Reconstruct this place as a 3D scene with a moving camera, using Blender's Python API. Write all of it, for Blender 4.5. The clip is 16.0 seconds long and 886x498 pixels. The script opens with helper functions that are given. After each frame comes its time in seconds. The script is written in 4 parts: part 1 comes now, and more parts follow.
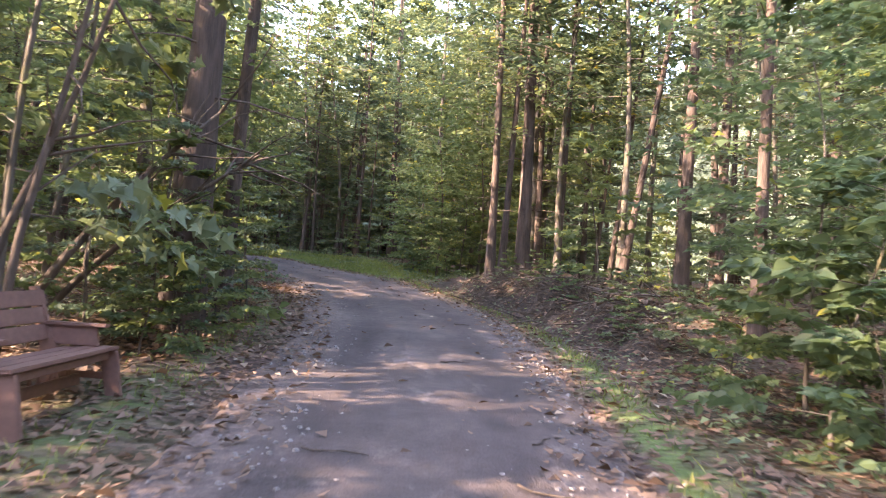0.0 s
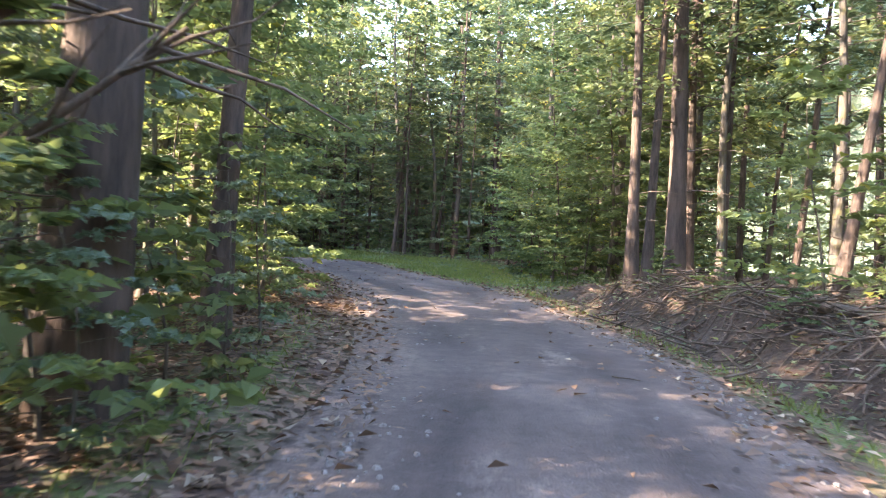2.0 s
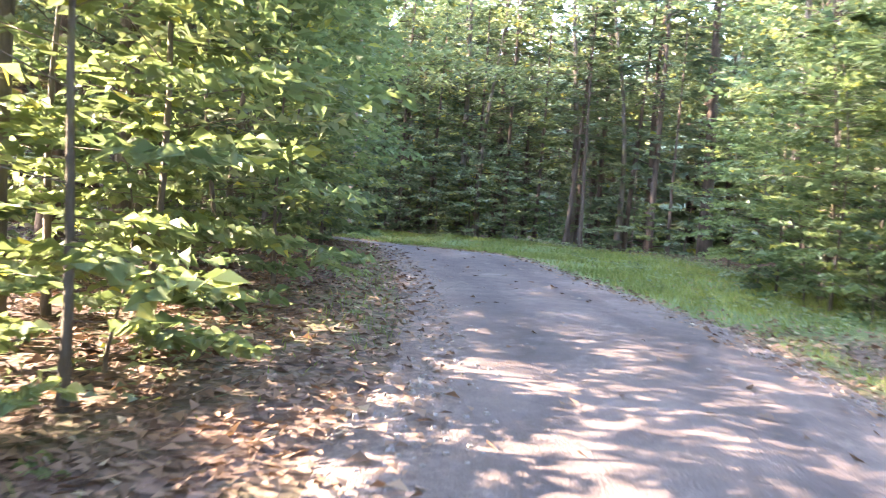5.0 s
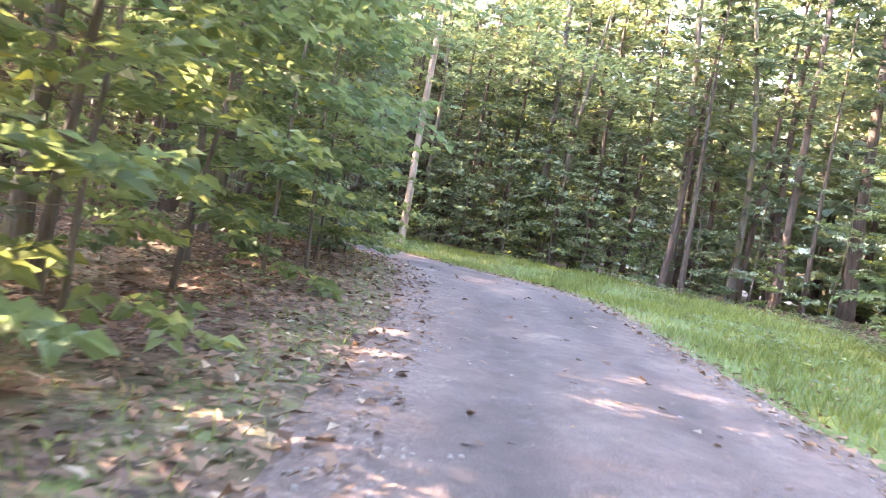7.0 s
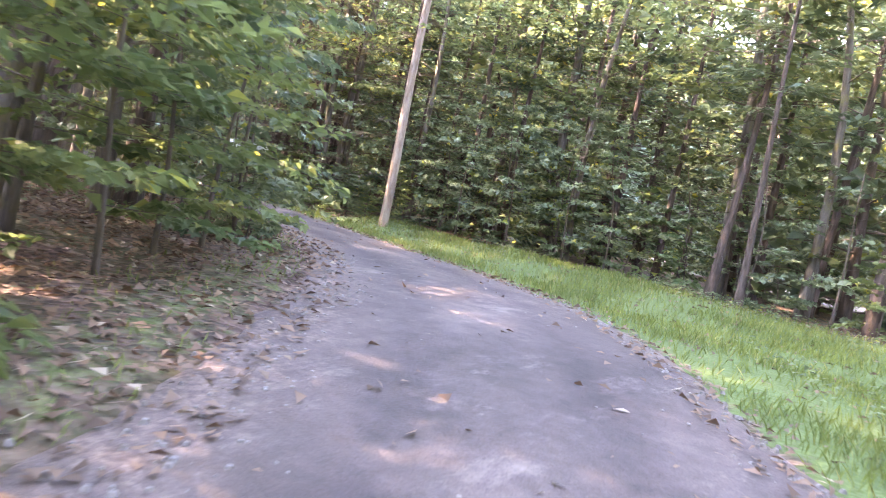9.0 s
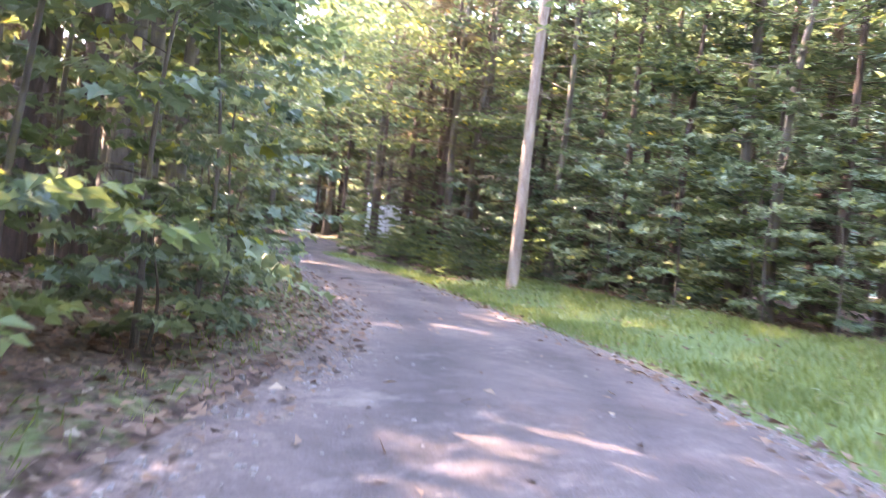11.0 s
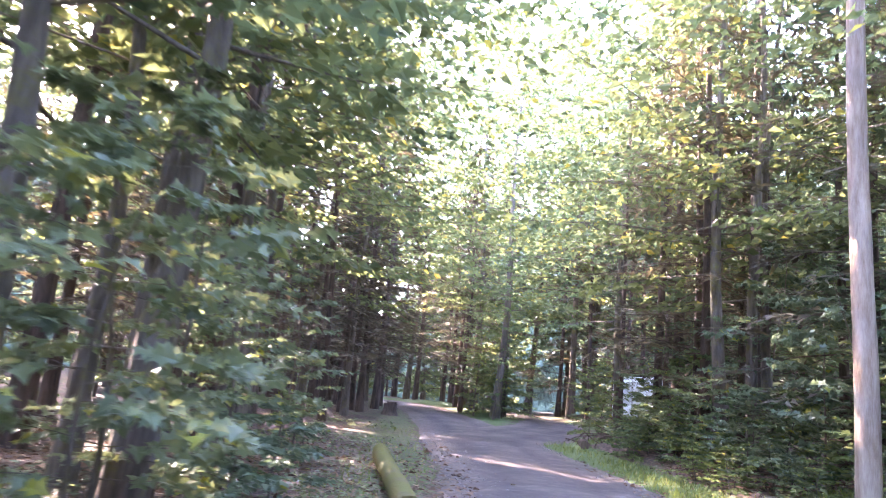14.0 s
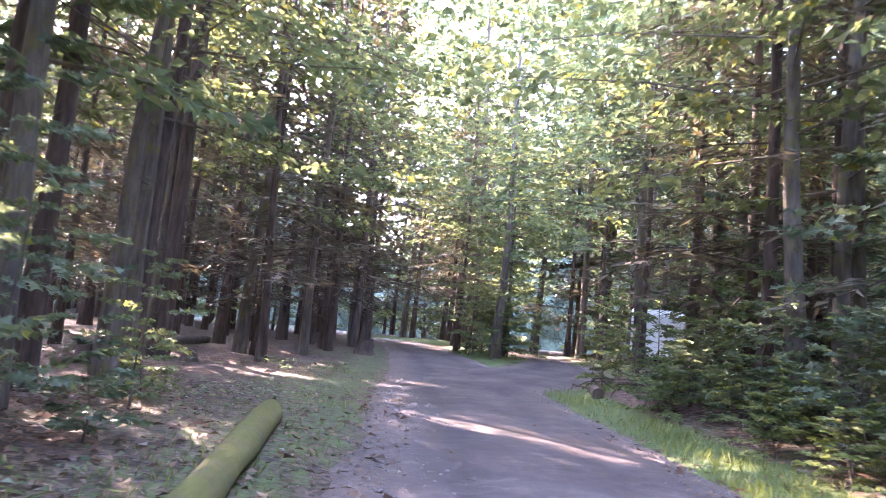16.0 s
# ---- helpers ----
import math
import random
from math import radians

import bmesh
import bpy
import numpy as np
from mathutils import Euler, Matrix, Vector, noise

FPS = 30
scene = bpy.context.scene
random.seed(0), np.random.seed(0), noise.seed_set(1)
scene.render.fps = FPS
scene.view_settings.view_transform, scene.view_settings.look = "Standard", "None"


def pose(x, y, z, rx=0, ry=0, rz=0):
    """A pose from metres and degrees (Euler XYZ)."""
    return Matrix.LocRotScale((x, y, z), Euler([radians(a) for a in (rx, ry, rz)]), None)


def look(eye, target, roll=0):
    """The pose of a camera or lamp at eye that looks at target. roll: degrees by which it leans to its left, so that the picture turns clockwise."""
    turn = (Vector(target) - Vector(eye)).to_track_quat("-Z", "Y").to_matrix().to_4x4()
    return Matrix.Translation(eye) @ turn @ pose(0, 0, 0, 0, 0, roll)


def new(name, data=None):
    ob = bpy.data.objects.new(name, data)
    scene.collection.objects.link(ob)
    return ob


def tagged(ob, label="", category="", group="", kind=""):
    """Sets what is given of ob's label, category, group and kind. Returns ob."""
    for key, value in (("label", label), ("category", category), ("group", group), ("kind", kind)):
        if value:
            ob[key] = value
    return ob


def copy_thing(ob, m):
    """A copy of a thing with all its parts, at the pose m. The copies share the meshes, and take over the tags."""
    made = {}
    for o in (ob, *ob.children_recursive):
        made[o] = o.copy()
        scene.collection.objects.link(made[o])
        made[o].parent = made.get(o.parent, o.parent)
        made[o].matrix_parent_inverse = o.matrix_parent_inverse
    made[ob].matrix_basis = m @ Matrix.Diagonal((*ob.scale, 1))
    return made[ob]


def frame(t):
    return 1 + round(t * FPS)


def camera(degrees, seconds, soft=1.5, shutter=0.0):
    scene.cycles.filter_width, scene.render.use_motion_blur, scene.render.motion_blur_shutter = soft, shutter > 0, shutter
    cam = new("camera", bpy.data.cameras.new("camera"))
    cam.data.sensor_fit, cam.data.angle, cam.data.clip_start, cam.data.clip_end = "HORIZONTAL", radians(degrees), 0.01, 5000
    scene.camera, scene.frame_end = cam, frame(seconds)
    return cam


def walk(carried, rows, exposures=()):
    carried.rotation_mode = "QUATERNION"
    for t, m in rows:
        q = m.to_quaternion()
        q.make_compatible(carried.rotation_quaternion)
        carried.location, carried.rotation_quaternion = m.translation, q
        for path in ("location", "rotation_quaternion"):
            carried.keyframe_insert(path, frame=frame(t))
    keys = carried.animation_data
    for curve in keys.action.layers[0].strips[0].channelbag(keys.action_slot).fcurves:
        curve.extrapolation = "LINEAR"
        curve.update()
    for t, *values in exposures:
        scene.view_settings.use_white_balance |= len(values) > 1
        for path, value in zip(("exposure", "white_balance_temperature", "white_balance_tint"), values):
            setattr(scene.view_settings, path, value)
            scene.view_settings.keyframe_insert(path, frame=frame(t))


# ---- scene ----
cam = camera(63.3, 16.0, 1.0, 0.4)
# first eye height, metres for one unit of the path, and the stretch of its second part
METRES, EYE, LATE = 34.3, 1.3, 1.35
ROWS = [
    (0.0, 0.0, 0.0, 0.0, -0.13, 1.91, -3.8),
    (0.5, -0.0014, 0.0377, 0.0007, 1.53, 2.28, -3.83),
    (1.0, -0.0057, 0.0772, 0.0011, 6.87, 2.17, -3.97),
    (1.5, -0.009, 0.1154, 0.0016, 7.35, 1.75, -2.88),
    (2.0, -0.0119, 0.1524, 0.003, 8.08, 1.5, -2.92),
    (2.5, -0.0155, 0.1905, 0.0046, 8.36, 0.99, -2.84),
    (3.0, -0.021, 0.2303, 0.0061, 10.81, -0.02, -2.77),
    (3.5, -0.0261, 0.27, 0.0072, 12.36, -0.29, -3.08),
    (4.0, -0.0296, 0.308, 0.009, 13.09, -0.21, -3.48),
    (4.5, -0.0342, 0.3449, 0.0116, 15.91, -0.5, -3.75),
    (5.0, -0.0416, 0.3812, 0.014, 23.13, -0.66, -4.41),
    (7.5, -0.0828, 0.518, 0.0223, 30.32, -0.4, -10.33),
    (8.0, -0.0933, 0.5444, 0.024, 30.44, -1.05, -10.8),
    (10.5, -0.1405, 0.6774, 0.029, 38.0, -3.09, -11.4),
    (11.0, -0.1556, 0.7025, 0.0305, 46.11, 0.35, -6.79),
    (11.5, -0.1706, 0.7258, 0.033, 50.0, 3.8, -5.47),
    (12.0, -0.1884, 0.7474, 0.0354, 56.39, 7.25, -3.56),
    (12.5, -0.2057, 0.7652, 0.0368, 56.93, 13.75, -1.7),
    (13.0, -0.2268, 0.7824, 0.0368, 63.7, 13.62, -4.33),
    (13.5, -0.2476, 0.797, 0.0353, 69.27, 13.3, -5.47),
    (14.0, -0.2677, 0.8146, 0.0354, 67.06, 12.4, -5.58),
    (14.5, -0.2894, 0.8321, 0.0359, 66.98, 10.69, -4.87),
    (15.0, -0.3122, 0.849, 0.0361, 66.97, 9.33, -5.23),
    (15.5, -0.3366, 0.8638, 0.0362, 67.13, 8.19, -5.36),
    (16.0, -0.3621, 0.8767, 0.0363, 68.09, 7.63, -5.57),
]
TURNING = ROWS[10]


def eye_at(row):
    """Where the camera stands in a row, in metres."""
    out = []
    for i in (1, 2, 3):
        v = row[i]
        if row[0] > 5.0:
            v = TURNING[i] + LATE * (v - TURNING[i])
        out.append(METRES * v)
    return Vector((out[0], out[1], out[2] + EYE))


walk(cam, [(r[0], Matrix.Translation(eye_at(r)) @ pose(0, 0, 0, 90 + r[5], r[6], r[4])) for r in ROWS],
     [(0.0, 4.0, 7500, 25), (2.5, 4.5, 6900, 13), (4.0, 5.0, 6900, 15), (5.0, 5.25, 6900, 17), (7.5, 6.0, 7600, 28), (11.0, 6.0, 7200, 31), (12.5, 6.0, 6500, 33), (16.0, 5.8, 6350, 38)])

# ---------------------------------------------------------------- light
SUN_AZ, SUN_EL = 112.0, 27.0          # degrees anticlockwise from +y, and above the ground
sun_dir = Vector((-math.sin(radians(SUN_AZ)) * math.cos(radians(SUN_EL)), math.cos(radians(SUN_AZ)) * math.cos(radians(SUN_EL)), math.sin(radians(SUN_EL))))
world = bpy.data.worlds.new("sky")
scene.world = world
world.use_nodes = True
wn, wl = world.node_tree.nodes, world.node_tree.links
sky = wn.new("ShaderNodeTexSky")
sky.sky_type, sky.sun_disc = "NISHITA", False
sky.sun_elevation, sky.sun_rotation = radians(SUN_EL), radians(-SUN_AZ)
sky.air_density, sky.dust_density, sky.ozone_density = 1.0, 1.0, 1.0
wl.new(sky.outputs[0], wn["Background"].inputs[0])
wn["Background"].inputs[1].default_value = 0.15
sun = new("sun", bpy.data.lights.new("sun", "SUN"))
sun.data.energy, sun.data.angle, sun.data.color = 2.5, radians(0.6), (1.0, 0.86, 0.68)
sun.matrix_world = look(Vector((0, 0, 60)) + sun_dir, Vector((0, 0, 60)))


# ---------------------------------------------------------------- materials
def material(name):
    m = bpy.data.materials.new(name)
    m.use_nodes = True
    n, l = m.node_tree.nodes, m.node_tree.links
    return m, n, l, n["Principled BSDF"]


def nz(n, l, scale, detail=4.0, rough=0.6, stretch=None, kind="ShaderNodeTexNoise"):
    """A noise in object metres."""
    tc = n.new("ShaderNodeTexCoord")
    mp = n.new("ShaderNodeMapping")
    if stretch:
        mp.inputs["Scale"].default_value = stretch
    l.new(tc.outputs["Object"], mp.inputs[0])
    t = n.new(kind)
    t.inputs["Scale"].default_value = scale
    if kind == "ShaderNodeTexNoise":
        t.inputs["Detail"].default_value, t.inputs["Roughness"].default_value = detail, rough
    l.new(mp.outputs[0], t.inputs["Vector"])
    return t


def ramp(n, l, src, stops):
    r = n.new("ShaderNodeValToRGB")
    while len(r.color_ramp.elements) < len(stops):
        r.color_ramp.elements.new(0.5)
    for e, (p, c) in zip(r.color_ramp.elements, stops):
        e.position, e.color = p, (*c, 1)
    l.new(src, r.inputs[0])
    return r


def mix(n, l, fac, a, b, how="MIX"):
    m = n.new("ShaderNodeMixRGB")
    m.blend_type = how
    for i, v in enumerate((fac, a, b)):
        if isinstance(v, (int, float)):
            m.inputs[i].default_value = v
        elif isinstance(v, tuple):
            m.inputs[i].default_value = (*v, 1)
        else:
            l.new(v, m.inputs[i])
    return m.outputs[0]


def bump(n, l, bsdf, height, strength, dist=0.02):
    b = n.new("ShaderNodeBump")
    b.inputs["Strength"].default_value, b.inputs["Distance"].default_value = strength, dist
    l.new(height, b.inputs["Height"])
    l.new(b.outputs[0], bsdf.inputs["Normal"])


def leaf_material(name, dark, light, odd, glow=0.45, gloss=0.5):
    """Leaves: each one has its own green, light comes through them."""
    m, n, l, b = material(name)
    geo = n.new("ShaderNodeNewGeometry")
    info = n.new("ShaderNodeObjectInfo")
    r = ramp(n, l, geo.outputs["Random Per Island"], [(0.0, dark), (0.55, light), (0.93, light), (1.0, odd)])
    t = nz(n, l, 0.9, 2.0)
    shade = ramp(n, l, t.outputs[0], [(0.3, (0.75, 0.8, 0.8)), (0.7, (1.2, 1.15, 1.0))])
    c = mix(n, l, 1.0, r.outputs[0], shade.outputs[0], "MULTIPLY")
    tint = ramp(n, l, info.outputs["Random"], [(0.0, (0.82, 0.9, 0.95)), (1.0, (1.15, 1.08, 0.9))])
    c = mix(n, l, 1.0, c, tint.outputs[0], "MULTIPLY")
    l.new(c, b.inputs["Base Color"])
    b.inputs["Roughness"].default_value = gloss
    b.inputs["Specular IOR Level"].default_value = 0.35
    tr = n.new("ShaderNodeBsdfTranslucent")
    l.new(mix(n, l, 1.0, c, (1.6, 1.5, 1.15), "MULTIPLY"), tr.inputs[0])
    ms = n.new("ShaderNodeMixShader")
    ms.inputs[0].default_value = glow
    l.new(b.outputs[0], ms.inputs[1])
    l.new(tr.outputs[0], ms.inputs[2])
    l.new(ms.outputs[0], n["Material Output"].inputs[0])
    return m


def bark_material(name, dark, light, moss=0.0):
    m, n, l, b = material(name)
    a = nz(n, l, 9.0, 6.0, 0.7, (1, 1, 0.16))
    c = nz(n, l, 1.1, 3.0)
    col = ramp(n, l, a.outputs[0], [(0.32, dark), (0.7, light)]).outputs[0]
    col = mix(n, l, 0.6, col, ramp(n, l, c.outputs[0], [(0.3, (0.6, 0.6, 0.62)), (0.7, (1.25, 1.2, 1.15))]).outputs[0], "MULTIPLY")
    if moss:
        d = nz(n, l, 2.2, 6.0, 0.75)
        col = mix(n, l, ramp(n, l, d.outputs[0], [(0.55 - 0.3 * moss, (0, 0, 0)), (0.75 - 0.25 * moss, (1, 1, 1))]).outputs[0], col, (0.13, 0.12, 0.024))
    l.new(col, b.inputs["Base Color"])
    b.inputs["Roughness"].default_value = 0.92
    bump(n, l, b, a.outputs[0], 0.9, 0.04)
    return m


def plain(name, colour, rough=0.6, metal=0.0, scale=6.0, vary=0.25):
    m, n, l, b = material(name)
    t = nz(n, l, scale, 5.0)
    col = ramp(n, l, t.outputs[0], [(0.3, tuple(c * (1 - vary) for c in colour)), (0.7, tuple(min(1, c * (1 + vary)) for c in colour))])
    l.new(col.outputs[0], b.inputs["Base Color"])
    b.inputs["Roughness"].default_value, b.inputs["Metallic"].default_value = rough, metal
    bump(n, l, b, t.outputs[0], 0.2, 0.01)
    return m


def road_material():
    m, n, l, b = material("packed_dirt_road")
    big, mid, fine = nz(n, l, 0.55, 5.0, 0.65), nz(n, l, 4.5, 6.0, 0.7), nz(n, l, 70.0, 3.0, 0.7)
    stones = nz(n, l, 45.0, kind="ShaderNodeTexVoronoi")
    col = ramp(n, l, big.outputs[0], [(0.3, (0.06, 0.045, 0.042)), (0.52, (0.094, 0.07, 0.066)), (0.7, (0.145, 0.11, 0.101))]).outputs[0]
    col = mix(n, l, 0.75, col, ramp(n, l, mid.outputs[0], [(0.3, (0.62, 0.62, 0.64)), (0.7, (1.35, 1.3, 1.28))]).outputs[0], "MULTIPLY")
    col = mix(n, l, 0.7, col, ramp(n, l, fine.outputs[0], [(0.3, (0.6, 0.6, 0.6)), (0.72, (1.5, 1.48, 1.45))]).outputs[0], "MULTIPLY")
    sand = nz(n, l, 1.7, 7.0, 0.8, (1.0, 0.45, 1.0))
    col = mix(n, l, ramp(n, l, sand.outputs[0], [(0.56, (0, 0, 0)), (0.7, (0.7, 0.7, 0.7))]).outputs[0], col, (0.24, 0.185, 0.168))
    damp = nz(n, l, 0.9, 6.0, 0.7, (1.0, 0.3, 1.0))
    col = mix(n, l, ramp(n, l, damp.outputs[0], [(0.52, (0, 0, 0)), (0.68, (0.75, 0.75, 0.75))]).outputs[0], col, mix(n, l, 1.0, col, (0.6, 0.56, 0.58), "MULTIPLY"))
    # the two wheel tracks are worn darker and smoother, loose gravel lies between and beside them
    at = n.new("ShaderNodeAttribute")
    at.attribute_name = "track"
    col = mix(n, l, at.outputs["Fac"], col, mix(n, l, 1.0, col, (0.66, 0.65, 0.68), "MULTIPLY"))
    ed = n.new("ShaderNodeAttribute")
    ed.attribute_name = "edge"
    rough_edge = n.new("ShaderNodeMath")
    rough_edge.operation = "MULTIPLY"
    l.new(ed.outputs["Fac"], rough_edge.inputs[0])
    l.new(ramp(n, l, nz(n, l, 3.2, 6.0, 0.75).outputs[0], [(0.35, (0, 0, 0)), (0.6, (1, 1, 1))]).outputs[0], rough_edge.inputs[1])
    litter = ramp(n, l, nz(n, l, 16.0, 4.0, 0.7).outputs[0], [(0.3, (0.06, 0.042, 0.036)), (0.55, (0.17, 0.12, 0.105)), (0.75, (0.32, 0.24, 0.215))])
    col = mix(n, l, rough_edge.outputs[0], col, litter.outputs[0])
    l.new(col, b.inputs["Base Color"])
    b.inputs["Roughness"].default_value = 0.88
    h = mix(n, l, 0.5, fine.outputs[0], stones.outputs[0])
    bump(n, l, b, mix(n, l, 0.4, h, mid.outputs[0]), 0.7, 0.025)
    return m


def ground_material():
    m, n, l, b = material("leaf_litter_and_grass_ground")
    big, mid, fine = nz(n, l, 0.6, 5.0, 0.65), nz(n, l, 5.0, 6.0, 0.7), nz(n, l, 30.0, 4.0, 0.7)
    v = nz(n, l, 14.0, kind="ShaderNodeTexVoronoi")
    col = ramp(n, l, v.outputs["Color"], [(0.2, (0.04, 0.023, 0.019)), (0.5, (0.09, 0.052, 0.042)), (0.8, (0.165, 0.105, 0.086))]).outputs[0]
    col = mix(n, l, 0.7, col, ramp(n, l, mid.outputs[0], [(0.3, (0.5, 0.48, 0.46)), (0.7, (1.4, 1.35, 1.3))]).outputs[0], "MULTIPLY")
    col = mix(n, l, ramp(n, l, big.outputs[0], [(0.45, (0, 0, 0)), (0.65, (0.6, 0.6, 0.6))]).outputs[0], col, (0.075, 0.085, 0.03))
    gr = ramp(n, l, fine.outputs[0], [(0.25, (0.045, 0.065, 0.018)), (0.55, (0.085, 0.125, 0.034)), (0.8, (0.14, 0.18, 0.06))]).outputs[0]
    gr = mix(n, l, 0.5, gr, ramp(n, l, mid.outputs[0], [(0.3, (0.6, 0.65, 0.5)), (0.7, (1.3, 1.2, 1.3))]).outputs[0], "MULTIPLY")
    at = n.new("ShaderNodeAttribute")
    at.attribute_name = "grass"
    f = n.new("ShaderNodeMath")
    f.operation = "ADD"
    l.new(at.outputs["Fac"], f.inputs[0])
    l.new(mid.outputs[0], f.inputs[1])
    col = mix(n, l, ramp(n, l, f.outputs[0], [(0.72, (0, 0, 0)), (0.98, (1, 1, 1))]).outputs[0], col, gr)
    so = n.new("ShaderNodeAttribute")
    so.attribute_name = "soil"
    humus = ramp(n, l, fine.outputs[0], [(0.3, (0.02, 0.012, 0.009)), (0.6, (0.05, 0.03, 0.021)), (0.8, (0.11, 0.066, 0.046))]).outputs[0]
    sf = n.new("ShaderNodeMath")
    sf.operation = "MULTIPLY"
    l.new(so.outputs["Fac"], sf.inputs[0])
    l.new(ramp(n, l, mid.outputs[0], [(0.34, (0.35, 0.35, 0.35)), (0.52, (1, 1, 1))]).outputs[0], sf.inputs[1])
    col = mix(n, l, sf.outputs[0], col, humus)
    l.new(col, b.inputs["Base Color"])
    b.inputs["Roughness"].default_value = 0.95
    bump(n, l, b, mix(n, l, 0.5, v.outputs["Distance"], mid.outputs[0]), 0.8, 0.04)
    return m


M_ROAD, M_GROUND = road_material(), ground_material()
M_BEECH = leaf_material("beech_leaf", (0.078, 0.115, 0.062), (0.138, 0.185, 0.105), (0.28, 0.28, 0.07), 0.55)
M_MAPLE = leaf_material("maple_leaf", (0.078, 0.108, 0.075), (0.138, 0.18, 0.125), (0.24, 0.25, 0.05), 0.38, 0.42)
M_NEEDLE = leaf_material("hemlock_needle", (0.045, 0.07, 0.05), (0.085, 0.12, 0.083), (0.14, 0.12, 0.07), 0.35, 0.6)
M_HIGH = leaf_material("canopy_leaf", (0.075, 0.105, 0.062), (0.135, 0.17, 0.102), (0.33, 0.29, 0.08), 0.52)
M_DEAD = leaf_material("dry_needle", (0.06, 0.055, 0.048), (0.12, 0.105, 0.092), (0.14, 0.12, 0.06), 0.25, 0.7)
M_GRASS = leaf_material("grass_blade", (0.085, 0.115, 0.038), (0.155, 0.195, 0.07), (0.32, 0.29, 0.15), 0.4)
M_LITTER = leaf_material("fallen_leaf", (0.075, 0.042, 0.032), (0.21, 0.13, 0.105), (0.4, 0.32, 0.28), 0.12, 0.75)
M_BARK = bark_material("pine_bark", (0.032, 0.024, 0.021), (0.145, 0.1, 0.083))
M_GREY = bark_material("grey_bark", (0.05, 0.042, 0.036), (0.19, 0.16, 0.135), 0.15)
M_TWIG = bark_material("dead_wood", (0.045, 0.034, 0.028), (0.17, 0.125, 0.1))
M_POLE = bark_material("pole_wood", (0.2, 0.125, 0.09), (0.46, 0.36, 0.3))
M_MOSS = bark_material("mossy_log", (0.07, 0.05, 0.035), (0.2, 0.14, 0.09), 0.95)


# ---------------------------------------------------------------- mesh tools
def mesh_np(name, verts, faces, mat, smooth=False):
    """A mesh from arrays; faces are quads or triangles of one kind."""
    me = bpy.data.meshes.new(name)
    verts, faces = np.asarray(verts, np.float32), np.asarray(faces, np.int32)
    k = faces.shape[1]
    me.vertices.add(len(verts))
    me.vertices.foreach_set("co", verts.ravel())
    me.loops.add(faces.size)
    me.loops.foreach_set("vertex_index", faces.ravel())
    me.polygons.add(len(faces))
    me.polygons.foreach_set("loop_start", np.arange(0, faces.size, k, dtype=np.int32))
    me.polygons.foreach_set("use_smooth", np.full(len(faces), smooth))
    me.update(calc_edges=True)
    me.materials.append(mat)
    return me


